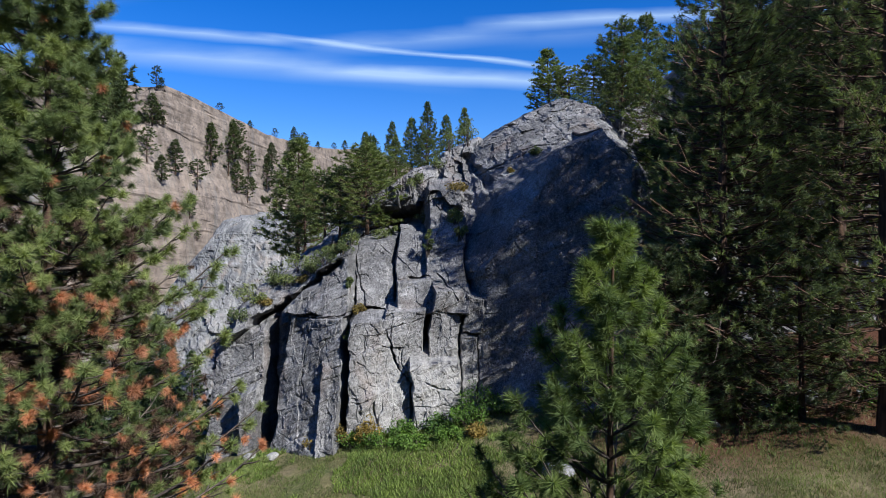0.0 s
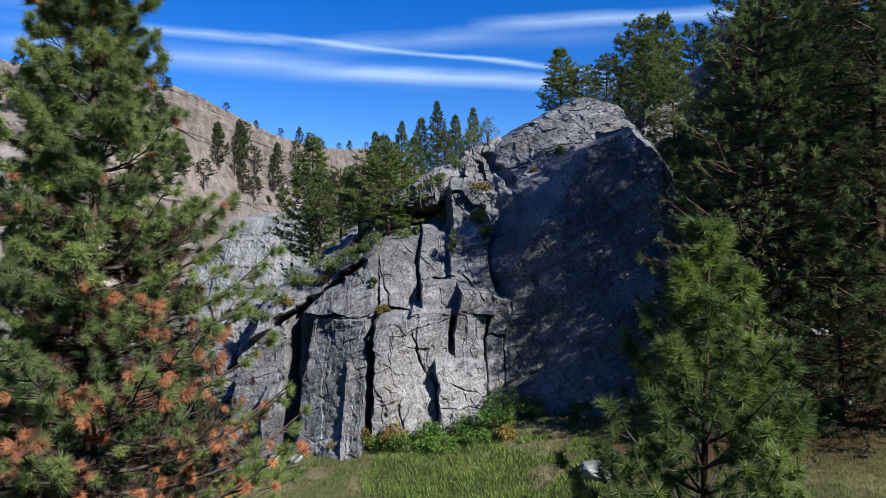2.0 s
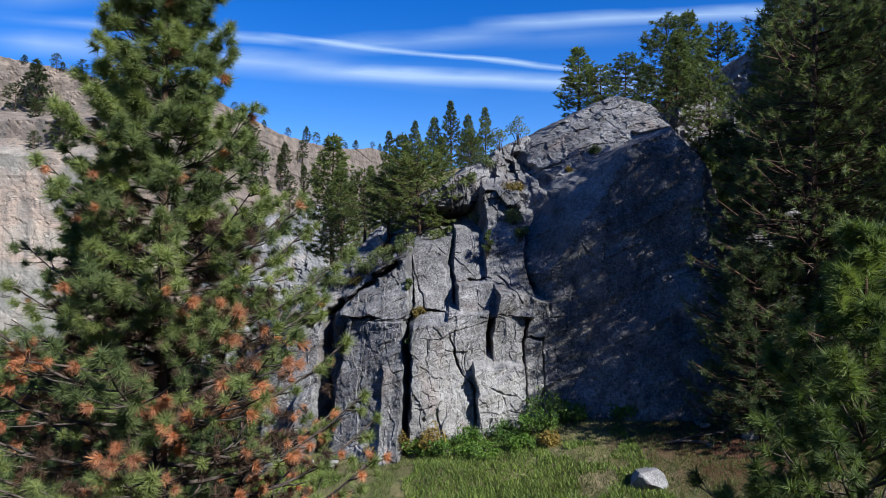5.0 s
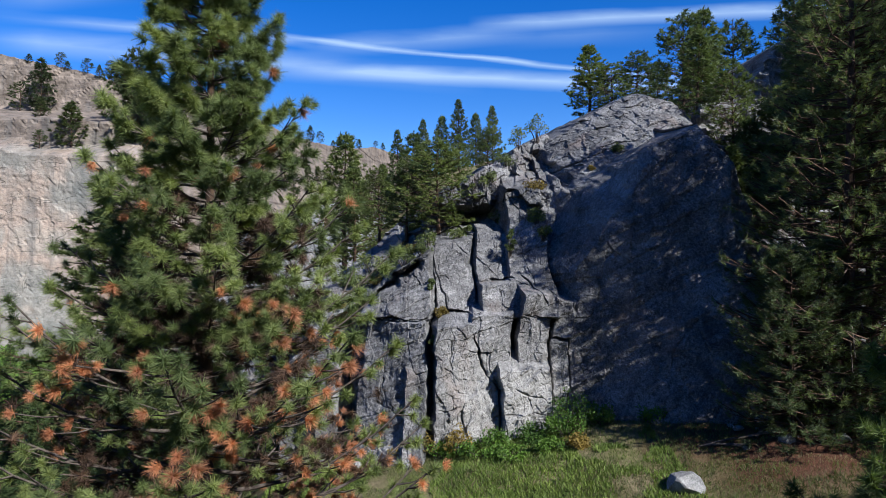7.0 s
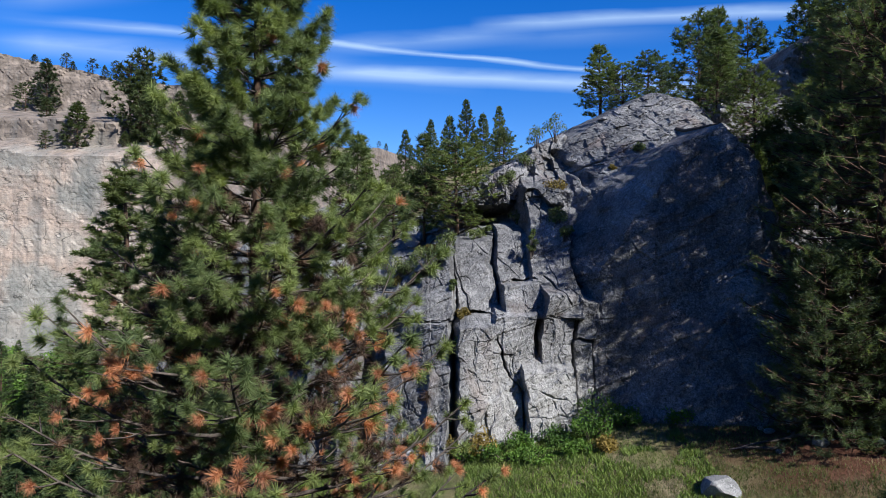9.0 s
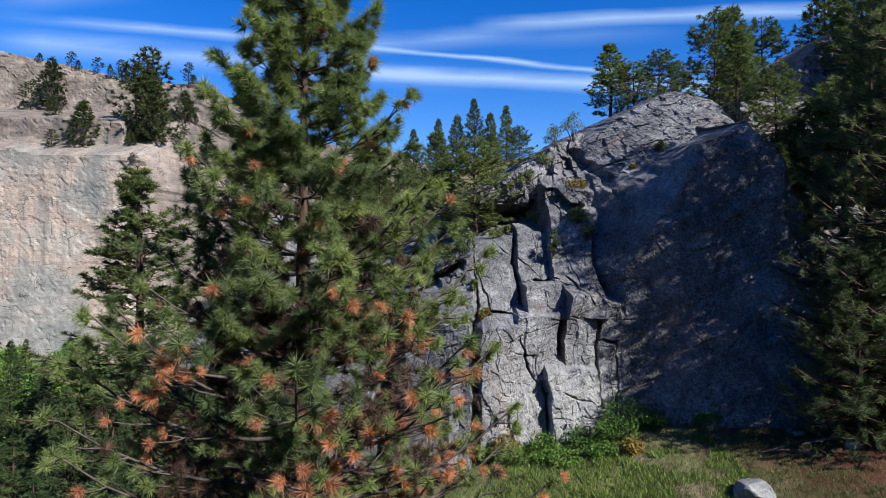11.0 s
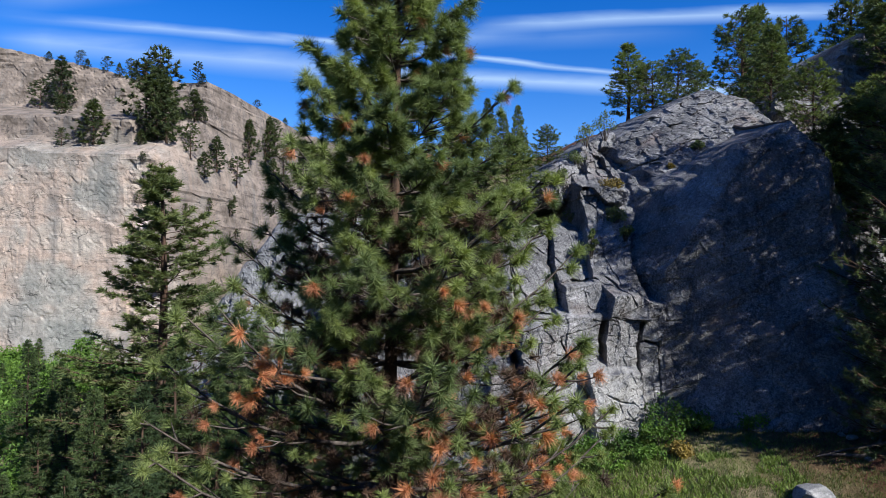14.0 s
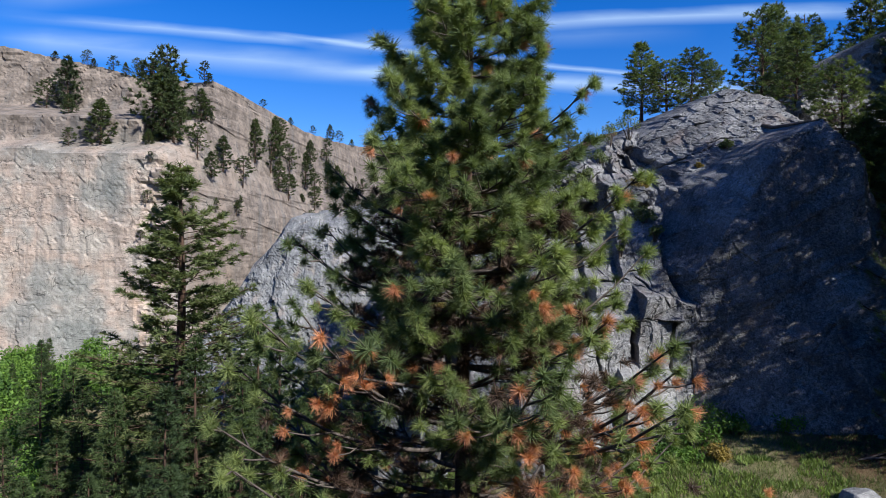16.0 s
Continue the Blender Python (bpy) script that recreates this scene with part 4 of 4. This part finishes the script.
# on the crag and just behind it: x, y, foot, top
for form, x, y, z0, z1, w in (
    (B, -3.1, 25.6, 6.0, 10.3, 1.6), (B, -4.4, 27.0, 6.3, 9.6, 1.5), (A, -7.9, 36.0, 4.6, 10.6, 1.2), (B, -6.2, 33.0, 6.2, 10.2, 1.3), (C, -2.2, 29.5, 8.2, 11.2, 1.5), (B, -0.8, 31.0, 9.2, 11.8, 1.4), (A, -8.9, 38.8, 4.6, 13.0, 1.25), (A, -5.0, 44.0, 6.5, 14.0, 1.2), (C, -7.0, 42.0, 5.5, 11.5, 1.1),
    (C, -1.6, 66.9, 13.0, 21.6, 1.0), (C, -5.3, 66.0, 12.0, 19.3, 1.0), (A, -3.4, 68.0, 12.0, 20.2, 0.9), (C, 2.7, 78.0, 14.0, 23.4, 1.0), (A, 0.4, 72.0, 13.0, 21.3, 0.9), (C, -7.6, 62.0, 10.0, 17.5, 1.0),
    (A, 8.6, 51.6, 16.0, 22.4, 1.6), (B, 10.0, 50.0, 15.5, 20.4, 1.7), (B, 11.9, 50.0, 15.5, 21.4, 1.4), (B, 14.2, 52.0, 15.5, 21.0, 1.3), (B, 9.9, 34.9, 12.0, 18.7, 1.15), (A, 12.4, 38.3, 12.5, 20.3, 1.1),
    (B, 8.4, 25.6, 9.2, 13.2, 1.25), (B, 10.3, 25.4, 7.2, 12.4, 1.4), (A, 8.7, 24.8, 6.0, 11.0, 1.3), (A, 11.9, 25.4, 8.0, 13.4, 1.3), (B, 14.6, 39.5, 12.5, 20.0, 1.1), (A, 17.5, 38.0, 13.0, 22.0, 1.1), (C, 15.5, 33.0, 11.0, 18.5, 1.1), (B, 20.5, 36.0, 13.0, 22.0, 1.2), (A, 24.0, 34.0, 12.0, 23.0, 1.2),
    (A, 18.5, 24.0, 5.0, 17.0, 1.1), (B, 22.0, 22.0, 5.0, 19.0, 1.1), (A, 8.0, 28.0, 11.0, 15.4, 1.3), (A, 12.9, 27.6, 12.5, 18.5, 1.3), (C, 7.6, 24.0, 4.0, 9.8, 1.3), (B, 10.4, 24.6, 6.5, 12.5, 1.3), (A, 14.5, 26.5, 9.0, 17.0, 1.2), (B, 17.0, 27.5, 10.0, 19.0, 1.2), (A, 20.0, 28.0, 11.0, 20.0, 1.2),
):
    put_tree(form, x, y, z0, z1, w)
# valley side: x, y, top
for form, x, y, z1, w in (
    (F, -18.9, 31.3, 9.9, 1.6), (F, -24.6, 22.5, 3.6, 1.0), (G, -41.0, 56.0, -2.0, 1.0), (G, -43.5, 55.0, -4.0, 1.0), (G, -31.0, 43.0, -1.6, 1.1), (G, -28.4, 38.0, -2.4, 1.1),
    (G, -12.9, 26.5, 3.1, 1.0), (G, -17.0, 28.5, 2.2, 1.0), (G, -21.2, 30.5, 0.9, 1.0), (G, -25.4, 34.5, -0.7, 1.0), (G, -11.2, 25.6, 2.6, 0.9), (G, -13.4, 23.6, 1.6, 1.0), (G, -16.5, 24.6, 0.9, 1.0), (G, -19.4, 26.5, 0.3, 1.0),
    (G, -32.2, 41.5, 0.0, 0.9), (G, -23.0, 28.6, -1.6, 1.1), (G, -15.0, 30.5, 3.4, 0.9), (G, -10.6, 23.0, 0.4, 1.0), (G, -14.8, 21.2, -0.8, 1.1), (G, -18.2, 22.6, -1.6, 1.1), (G, -28.5, 33.0, -3.2, 1.1), (G, -22.0, 25.0, -2.6, 1.1), (G, -12.0, 20.6, -1.2, 1.1), (G, -21.0, 35.0, 1.6, 1.0), (G, -16.6, 19.6, -2.0, 1.1),
    (G, -36.0, 50.0, -3.5, 1.0), (G, -20.0, 44.0, 0.5, 1.2), (G, -9.4, 23.6, 2.2, 1.1), (G, -10.6, 24.6, 2.3, 1.0), (G, -8.8, 25.2, 2.0, 0.9), (G, -10.9, 21.9, 1.2, 1.1), (G, -9.6, 21.4, 0.6, 1.1), (G, -25.0, 46.0, -0.5, 1.1),
):
    put_tree(form, x, y, float(ground_at(x, y)) - 0.2, z1, w)


# unseen wood added behind the camera: closes the clearing and blocks low sky light
for i, (x, y, h) in enumerate((
    (-30, -13, 19), (-25, -17, 21), (-21, -12, 18), (-16.5, -15, 20), (-12, -12, 19), (-8, -16, 22), (-4, -12.5, 19), (0.5, -15, 21), (5, -12, 18), (9, -16, 21), (13.5, -13, 20), (18, -16, 22), (23, -12, 19), (27, -17, 21), (31, -8, 18), (-35, -8, 18),
    (-28, -22, 22), (-18, -23, 23), (-9, -24, 23), (0, -23, 23), (9, -24, 23), (19, -23, 22), (28, -24, 22),
)):
    z0 = float(ground_at(x, y)) - 0.2
    put_tree(tiny[i % 2], x, y, z0, z0 + h, 1.3)


def far_foot(x, z):
    return float(far_depth(np.array([[float(x)]]), np.array([[float(z)]]))[0, 0])


# on the benches and the rim of the far cliff: x, foot height, height
for i, (x, z, h, w) in enumerate((
    (-64.0, 27.0, 7.5, 1.2), (-66.5, 26.6, 4.0, 1.5), (-52.0, 19.6, 5.5, 1.6), (-55.5, 19.2, 2.0, 1.5), (-59.0, 24.4, 2.5, 1.5), (-46.0, 20.6, 10.0, 1.2), (-44.6, 20.6, 9.0, 1.3), (-45.2, 21.6, 11.5, 1.1), (-43.2, 20.2, 8.0, 1.2), (-41.5, 19.0, 4.0, 1.4),
    (-39.6, 21.0, 6.5, 1.2), (-38.6, 20.0, 6.0, 1.2), (-38.4, 22.5, 7.0, 1.2), (-37.4, 20.5, 5.0, 1.3), (-36.0, 19.0, 6.0, 1.3), (-35.2, 17.5, 4.0, 1.4), (-40.5, 16.5, 3.0, 1.6), (-34.5, 14.5, 4.0, 1.6),
    (-40.4, 18.0, 4.5, 1.4), (-39.2, 16.2, 4.0, 1.5), (-37.6, 17.0, 5.0, 1.3), (-36.6, 15.5, 4.0, 1.4), (-34.0, 19.5, 5.0, 1.3), (-38.0, 25.5, 4.0, 1.3), (-35.6, 24.0, 4.0, 1.4), (-34.2, 26.0, 4.0, 1.3), (-43.0, 25.0, 4.0, 1.4), (-48.5, 25.8, 3.5, 1.4),
    (-33.0, 22.0, 3.0, 1.5), (-30.0, 20.0, 4.0, 1.4), (-27.0, 20.0, 4.0, 1.4), (-31.5, 16.0, 3.0, 1.6),
)):
    put_tree(tiny[i % 2], x + 0.3, far_foot(x, z) - 0.7, z - 0.8, z + h, w)
rf = np.random.default_rng(12)
for i in range(44):
    x, z = -46 + 17 * rf.random(), 7 + 19 * rf.random()
    put_tree(tiny[i % 2], x, far_foot(x, z) - 0.3, z - 0.4, z + 0.9 + 1.8 * rf.random() ** 2, 1.5 + 0.6 * rf.random())
for i, (x, h, w) in enumerate((
    (-67.5, 1.2, 1.8), (-62.4, 2.3, 1.4), (-61.5, 1.3, 1.6), (-58.3, 2.3, 1.5), (-56.2, 1.9, 1.3), (-54.2, 3.0, 1.3), (-53.4, 1.6, 1.5), (-50.5, 3.6, 1.4), (-49.2, 2.6, 1.6), (-43.6, 3.2, 1.2), (-42.8, 1.4, 1.8),
    (-39.4, 1.5, 1.6), (-37.4, 1.2, 1.8), (-35.6, 1.8, 1.5), (-34.0, 3.5, 1.3), (-33.0, 2.8, 1.4), (-31.6, 1.6, 1.7), (-29.8, 1.8, 1.6), (-28.2, 2.4, 1.6), (-25.5, 2.0, 1.5), (-24.2, 2.4, 1.4),
)):
    z = float(far_rim(np.array([[x]]))[0, 0]) - 0.2
    put_tree(tiny[i % 2], x, far_foot(x, z), z - 0.4, z + h, w)


# ---- shrubs, grass and stones ----
def leaves(centres, radii, per, size, rng, flat=0.6):
    """Many small leaves spread over clumps."""
    n = len(centres) * per
    c = np.repeat(centres, per, 0)
    r = np.repeat(radii, per)[:, None]
    d = rng.normal(size=(n, 3))
    d /= np.linalg.norm(d, axis=1, keepdims=True)
    p = c + d * r * (0.35 + 0.65 * rng.random((n, 1)) ** 0.5) * np.array([1, 1, flat + 0.3])
    a = rng.normal(size=(n, 3)) + np.array([0, 0, 0.3])
    a /= np.linalg.norm(a, axis=1, keepdims=True)
    b = np.cross(a, rng.normal(size=(n, 3)))
    b /= np.linalg.norm(b, axis=1, keepdims=True)
    s = size * (0.6 + 0.8 * rng.random((n, 1)))
    V = np.stack([p - a * s, p + b * s * 0.45, p + a * s, p - b * s * 0.45], 1).reshape(-1, 3)
    return V, np.arange(len(V)).reshape(-1, 4)


def shrub(name, place, radius, height, mat, label, seed, clumps=14, per=60, size=0.035, group=""):
    rng = np.random.default_rng(seed)
    ob = holder(name, place, label, "shrub", group)
    a = rng.random(clumps) * 2 * np.pi
    q = rng.random(clumps) ** 0.6
    cen = np.stack([np.cos(a) * q * radius * 0.8, np.sin(a) * q * radius * 0.8, height * (0.3 + 0.65 * rng.random(clumps) * (1 - 0.55 * q))], 1)
    stems = [tube([(0, 0, -0.1), c * [0.5, 0.5, 0.55], c], [0.018, 0.012, 0.004], 4) for c in cen]
    piece("stem", *joined(stems), M_TWIG, ob, "", True)
    piece("foliage", *leaves(cen, np.full(clumps, min(radius, height) * 0.42), per, size, rng), mat, ob)
    return ob


def on_crag(x, z):
    """The place on the rock's front at x and height z."""
    return (x, float(crag_depth(np.array([[x]]), np.array([[z]]))[0, 0]), z)


rs = np.random.default_rng(77)
# green bush and herbs along the foot of the pillars
for x, y, r, h, mat in (
    (1.15, 20.0, 0.75, 1.15, M_LEAF), (0.75, 19.6, 0.6, 0.8, M_LEAF), (1.9, 19.9, 0.45, 0.7, M_LEAF), (-0.2, 19.9, 0.6, 0.55, M_LEAF), (-1.3, 20.0, 0.6, 0.5, M_LEAF),
    (-2.4, 20.1, 0.55, 0.9, M_LEAF_DRY), (-3.3, 20.5, 0.5, 0.8, M_LEAF_DRY), (-2.9, 20.1, 0.5, 0.6, M_LEAF), (-4.2, 20.7, 0.5, 0.5, M_LEAF_DRY), (-1.8, 19.4, 0.7, 0.45, M_LEAF),
    (0.2, 18.9, 0.6, 0.4, M_LEAF), (-0.9, 19.0, 0.7, 0.4, M_LEAF), (0.9, 18.7, 0.4, 0.4, M_LEAF_DRY), (6.6, 18.0, 0.5, 0.5, M_LEAF_DRY), (3.4, 19.7, 0.5, 0.5, M_LEAF), (5.4, 19.3, 0.5, 0.5, M_LEAF),
    (7.6, 17.2, 0.6, 0.6, M_LEAF), (9.0, 16.6, 0.6, 0.6, M_LEAF), (11.8, 16.4, 0.9, 0.9, M_LEAF),
):
    dry = mat is M_LEAF_DRY
    shrub("shrub", stand(x, y, 0.02), r, h, mat, "yellowing leafy shrub at the foot of the rock" if dry else "low green leafy shrub at the foot of the rock", int(rs.integers(9999)), 14, 55, 0.045, "shrubs at the foot of the crag")
# bushes on ledges
for x, z, r, h, dry in ((-2.95, 3.75, 0.30, 0.45, 1), (-3.15, 2.9, 0.22, 0.4, 0), (-0.75, 6.95, 0.35, 0.7, 0), (0.5, 6.9, 0.4, 0.8, 0), (-4.2, 5.4, 0.5, 0.8, 0), (-5.2, 5.0, 0.4, 0.6, 0), (-3.6, 5.8, 0.4, 0.6, 0), (-2.4, 6.4, 0.4, 0.5, 0), (0.55, 8.25, 0.4, 0.45, 1), (0.3, 10.2, 0.5, 1.3, 0), (1.1, 10.5, 0.5, 1.7, 0), (3.6, 9.6, 0.3, 0.4, 0), (-6.3, 4.6, 0.5, 0.6, 0), (-7.4, 3.4, 0.5, 0.6, 0), (-0.55, 5.6, 0.25, 1.4, 0), (0.6, 6.2, 0.3, 1.2, 0), (-1.0, 8.6, 0.4, 0.6, 0), (-0.3, 9.4, 0.45, 0.7, 0), (-1.6, 8.4, 0.5, 0.8, 0), (-2.6, 7.6, 0.5, 0.9, 0), (-4.4, 6.6, 0.5, 0.8, 0), (2.6, 8.9, 0.2, 0.3, 1), (-6.9, 4.0, 0.4, 0.5, 0), (-6.4, 3.9, 0.35, 0.4, 1), (-5.9, 4.6, 0.45, 0.6, 0), (-5.3, 4.7, 0.35, 0.45, 1), (-4.8, 5.1, 0.45, 0.7, 0), (-4.3, 5.7, 0.4, 0.55, 0), (-3.9, 5.9, 0.35, 0.4, 1), (-3.4, 6.1, 0.45, 0.7, 0), (-6.6, 4.6, 0.6, 0.8, 0), (-5.6, 5.1, 0.6, 0.9, 0), (-7.8, 3.9, 0.6, 0.8, 0), (-1.9, 6.6, 0.3, 0.4, 0), (-3.25, 4.6, 0.18, 0.5, 0), (-2.7, 3.95, 0.22, 0.3, 0), (-3.25, 3.1, 0.2, 0.45, 0)):
    px, py, pz = on_crag(x, z)
    shrub("ledge_shrub", (px, py + 0.1, pz - 0.05), r, h, M_LEAF_DRY if dry else M_FIR, "yellowing shrub rooted in a rock crack" if dry else "small green shrub rooted on a rock ledge", int(rs.integers(9999)), 10, 60, 0.04, "shrubs on the rock ledges")
# valley thicket; nearer bushes take the darker leaves, with shade put into the colour
for i in range(40):
    x = -14 - 34 * rs.random()
    y = (12 if x > -26 else 9) - (0.75 + 0.5 * rs.random()) * x
    shrub("valley_bush", stand(x, y, 0.2), 1.6 + rs.random(), 2.0 + 1.4 * rs.random(), M_LEAF if x < -27 + 6 * rs.random() else M_THICKET_SHADED, "green leafy bush in the valley thicket", int(rs.integers(9999)), 26, 75, 0.10, "valley thicket")


for i in range(16):
    x, y = -33 - 24 * rs.random(), 50 + 20 * rs.random()
    shrub("valley_bush", stand(x, y, 0.2), 2.4 + rs.random(), 3.2 + 2.0 * rs.random(), M_LEAF, "bright green leafy bush in the valley thicket", int(rs.integers(9999)), 26, 75, 0.18, "valley thicket")


def blades(n, box, height, width, mat, name, label, seed, mask=None):
    rng = np.random.default_rng(seed)
    x, y = box[0] + (box[1] - box[0]) * rng.random(n), box[2] + (box[3] - box[2]) * rng.random(n)
    ok = vnoise(x * 0.5, y * 0.5, 0, seed) + 0.6 * vnoise(x * 1.9, y * 1.9, 0, seed + 1) > (mask if mask is not None else -9)
    x, y = x[ok], y[ok]
    z = ground_z(x, y) - 0.01
    h = height * (0.4 + 0.9 * rng.random(len(x)))
    a = rng.random(len(x)) * 2 * np.pi
    lean = h * (0.2 + 0.7 * rng.random(len(x)))
    b = rng.random(len(x)) * 2 * np.pi
    V = np.stack([
        np.stack([x - np.cos(a) * width, y - np.sin(a) * width, z], 1), np.stack([x + np.cos(a) * width, y + np.sin(a) * width, z], 1),
        np.stack([x + np.cos(b) * lean, y + np.sin(b) * lean, z + h], 1)], 1).reshape(-1, 3)
    ob = piece(name, V, np.arange(len(V)).reshape(-1, 3), mat)
    return tagged(ob, label, "grass", kind="stuff")


blades(110000, (-9, 10, 11.5, 20.6), 0.10, 0.008, M_GRASS, "grass", "short green meadow grass", 5, -0.5)
blades(90000, (-8, 12, 11.5, 20.4), 0.08, 0.006, M_STRAW, "dry_grass", "short straw-coloured dry grass", 6, -0.1)
blades(60000, (-8.5, 3.2, 14.5, 21.2), 0.12, 0.018, M_HERB, "herbs", "fresh green herbs below the rock", 9, -0.22)


def boulder(name, place, size, label, seed, mat=M_STONE, group=""):
    bm = bmesh.new()
    bmesh.ops.create_icosphere(bm, subdivisions=4, radius=1.0)
    co = np.array([v.co[:] for v in bm.verts])
    rng = np.random.default_rng(seed)
    for _ in range(12):
        nrm = rng.normal(size=3)
        nrm /= np.linalg.norm(nrm)
        cut = 0.62 + 0.25 * rng.random()
        d = co @ nrm - cut
        co -= np.outer(np.maximum(d, 0) * 0.92, nrm)
    co *= (1 + 0.05 * fbm(co[:, 0] * 3 + seed, co[:, 1] * 3, co[:, 2] * 3, 3, seed))[:, None]
    for v, c in zip(bm.verts, co):
        v.co = Vector(c * np.array(size))
    me = bpy.data.meshes.new(name)
    bm.to_mesh(me)
    bm.free()
    me.materials.append(mat)
    ob = new(name, me)
    ob.matrix_basis = Matrix.LocRotScale(place, Euler((0, 0, seed * 1.3)), None)
    return tagged(ob, label, "boulder" if size[0] > 0.3 else "stone", group)


boulder("boulder", (2.85, 15.75, float(ground_at(2.85, 15.75)) + 0.12), (0.52, 0.42, 0.34), "pale grey angular boulder lying in the grass", 4)
for i in range(34):
    x, y = 4.4 + 7.6 * rs.random(), 16.6 + 2.9 * rs.random()
    s = 0.04 + 0.14 * rs.random() ** 2
    boulder("stone", (x, y, float(ground_at(x, y)) + s * 0.3), (s * 1.2, s, s * 0.8), "grey stone lying among needle litter", 100 + i, M_STONE, "stones below the wall")
for x, y, s in ((6.1, 18.4, 0.32), (5.6, 18.9, 0.25), (9.9, 17.3, 0.35), (8.7, 17.0, 0.3), (7.0, 18.3, 0.28), (11.9, 17.0, 0.3), (-5.6, 20.6, 0.2), (-6.4, 20.9, 0.18)):
    boulder("stone", (x, y, float(ground_at(x, y)) + s * 0.35), (s * 1.3, s, s * 0.8), "grey angular stone lying below the rock", int(x * 7 + 60), M_STONE, "stones below the wall")


# ---- roots and fallen wood ----
def wood(name, points, radius, label, category, group=""):
    pts = np.asarray(points, float)
    k = np.linspace(0, 1, len(pts))
    v, f = tube(pts, radius * (1 - 0.7 * k) + 0.006, 7)
    return tagged(piece(name, v, f, M_TWIG, None, "", True), label, category, group)


line = [on_crag(x, z) for x, z in zip(np.linspace(5.2, 7.2, 14), np.interp(np.linspace(5.2, 7.2, 14), (5.2, 5.8, 6.2, 7.2), (10.6, 9.8, 9.15, 9.0)))]
wood("tree_root", [(x, y - 0.06 + 0.03 * math.sin(i * 1.7), z + 0.04 * math.sin(i * 2.3)) for i, (x, y, z) in enumerate(line)], 0.07, "pale bare root winding over the rock edge", "root")
for i in range(16):
    x, y, a, ln = 4.5 + 7 * rs.random(), 16.6 + 2.4 * rs.random(), rs.random() * 3.1, 0.5 + 1.3 * rs.random()
    pts = []
    for k in range(6):
        px, py = x + math.cos(a) * ln * k / 5 + 0.05 * rs.normal(), y + math.sin(a) * ln * k / 5 * 0.6
        pts.append((px, py, ground_at(px, py) + 0.05 + 0.03 * rs.random()))
    wood("fallen_branch", pts, 0.03 + 0.03 * rs.random(), "bare grey branch fallen on needle litter", "branch", "fallen branches below the wall")
# bare lower boughs of the nearest shaded pine
for i in range(22):
    a, z, ln = rs.random() * 6.28, 2.2 + 3.5 * rs.random(), 1.0 + 1.6 * rs.random()
    pts = [(7.7 + 0.9 * math.cos(a) * ln * k, 17.3 + 0.9 * math.sin(a) * ln * k, z + 0.12 * rs.normal() - 0.35 * ln * k * k) for k in np.linspace(0.05, 1, 6)]
    v, f = tube(pts, np.linspace(0.025, 0.006, 6), 4)
    piece("dead_bough", v - np.array([7.7, 17.3, ground_at(7.7, 17.3) - 0.1]), f, M_TWIG, bpy.data.objects["shaded_pine"], "bare grey dead bough", True)
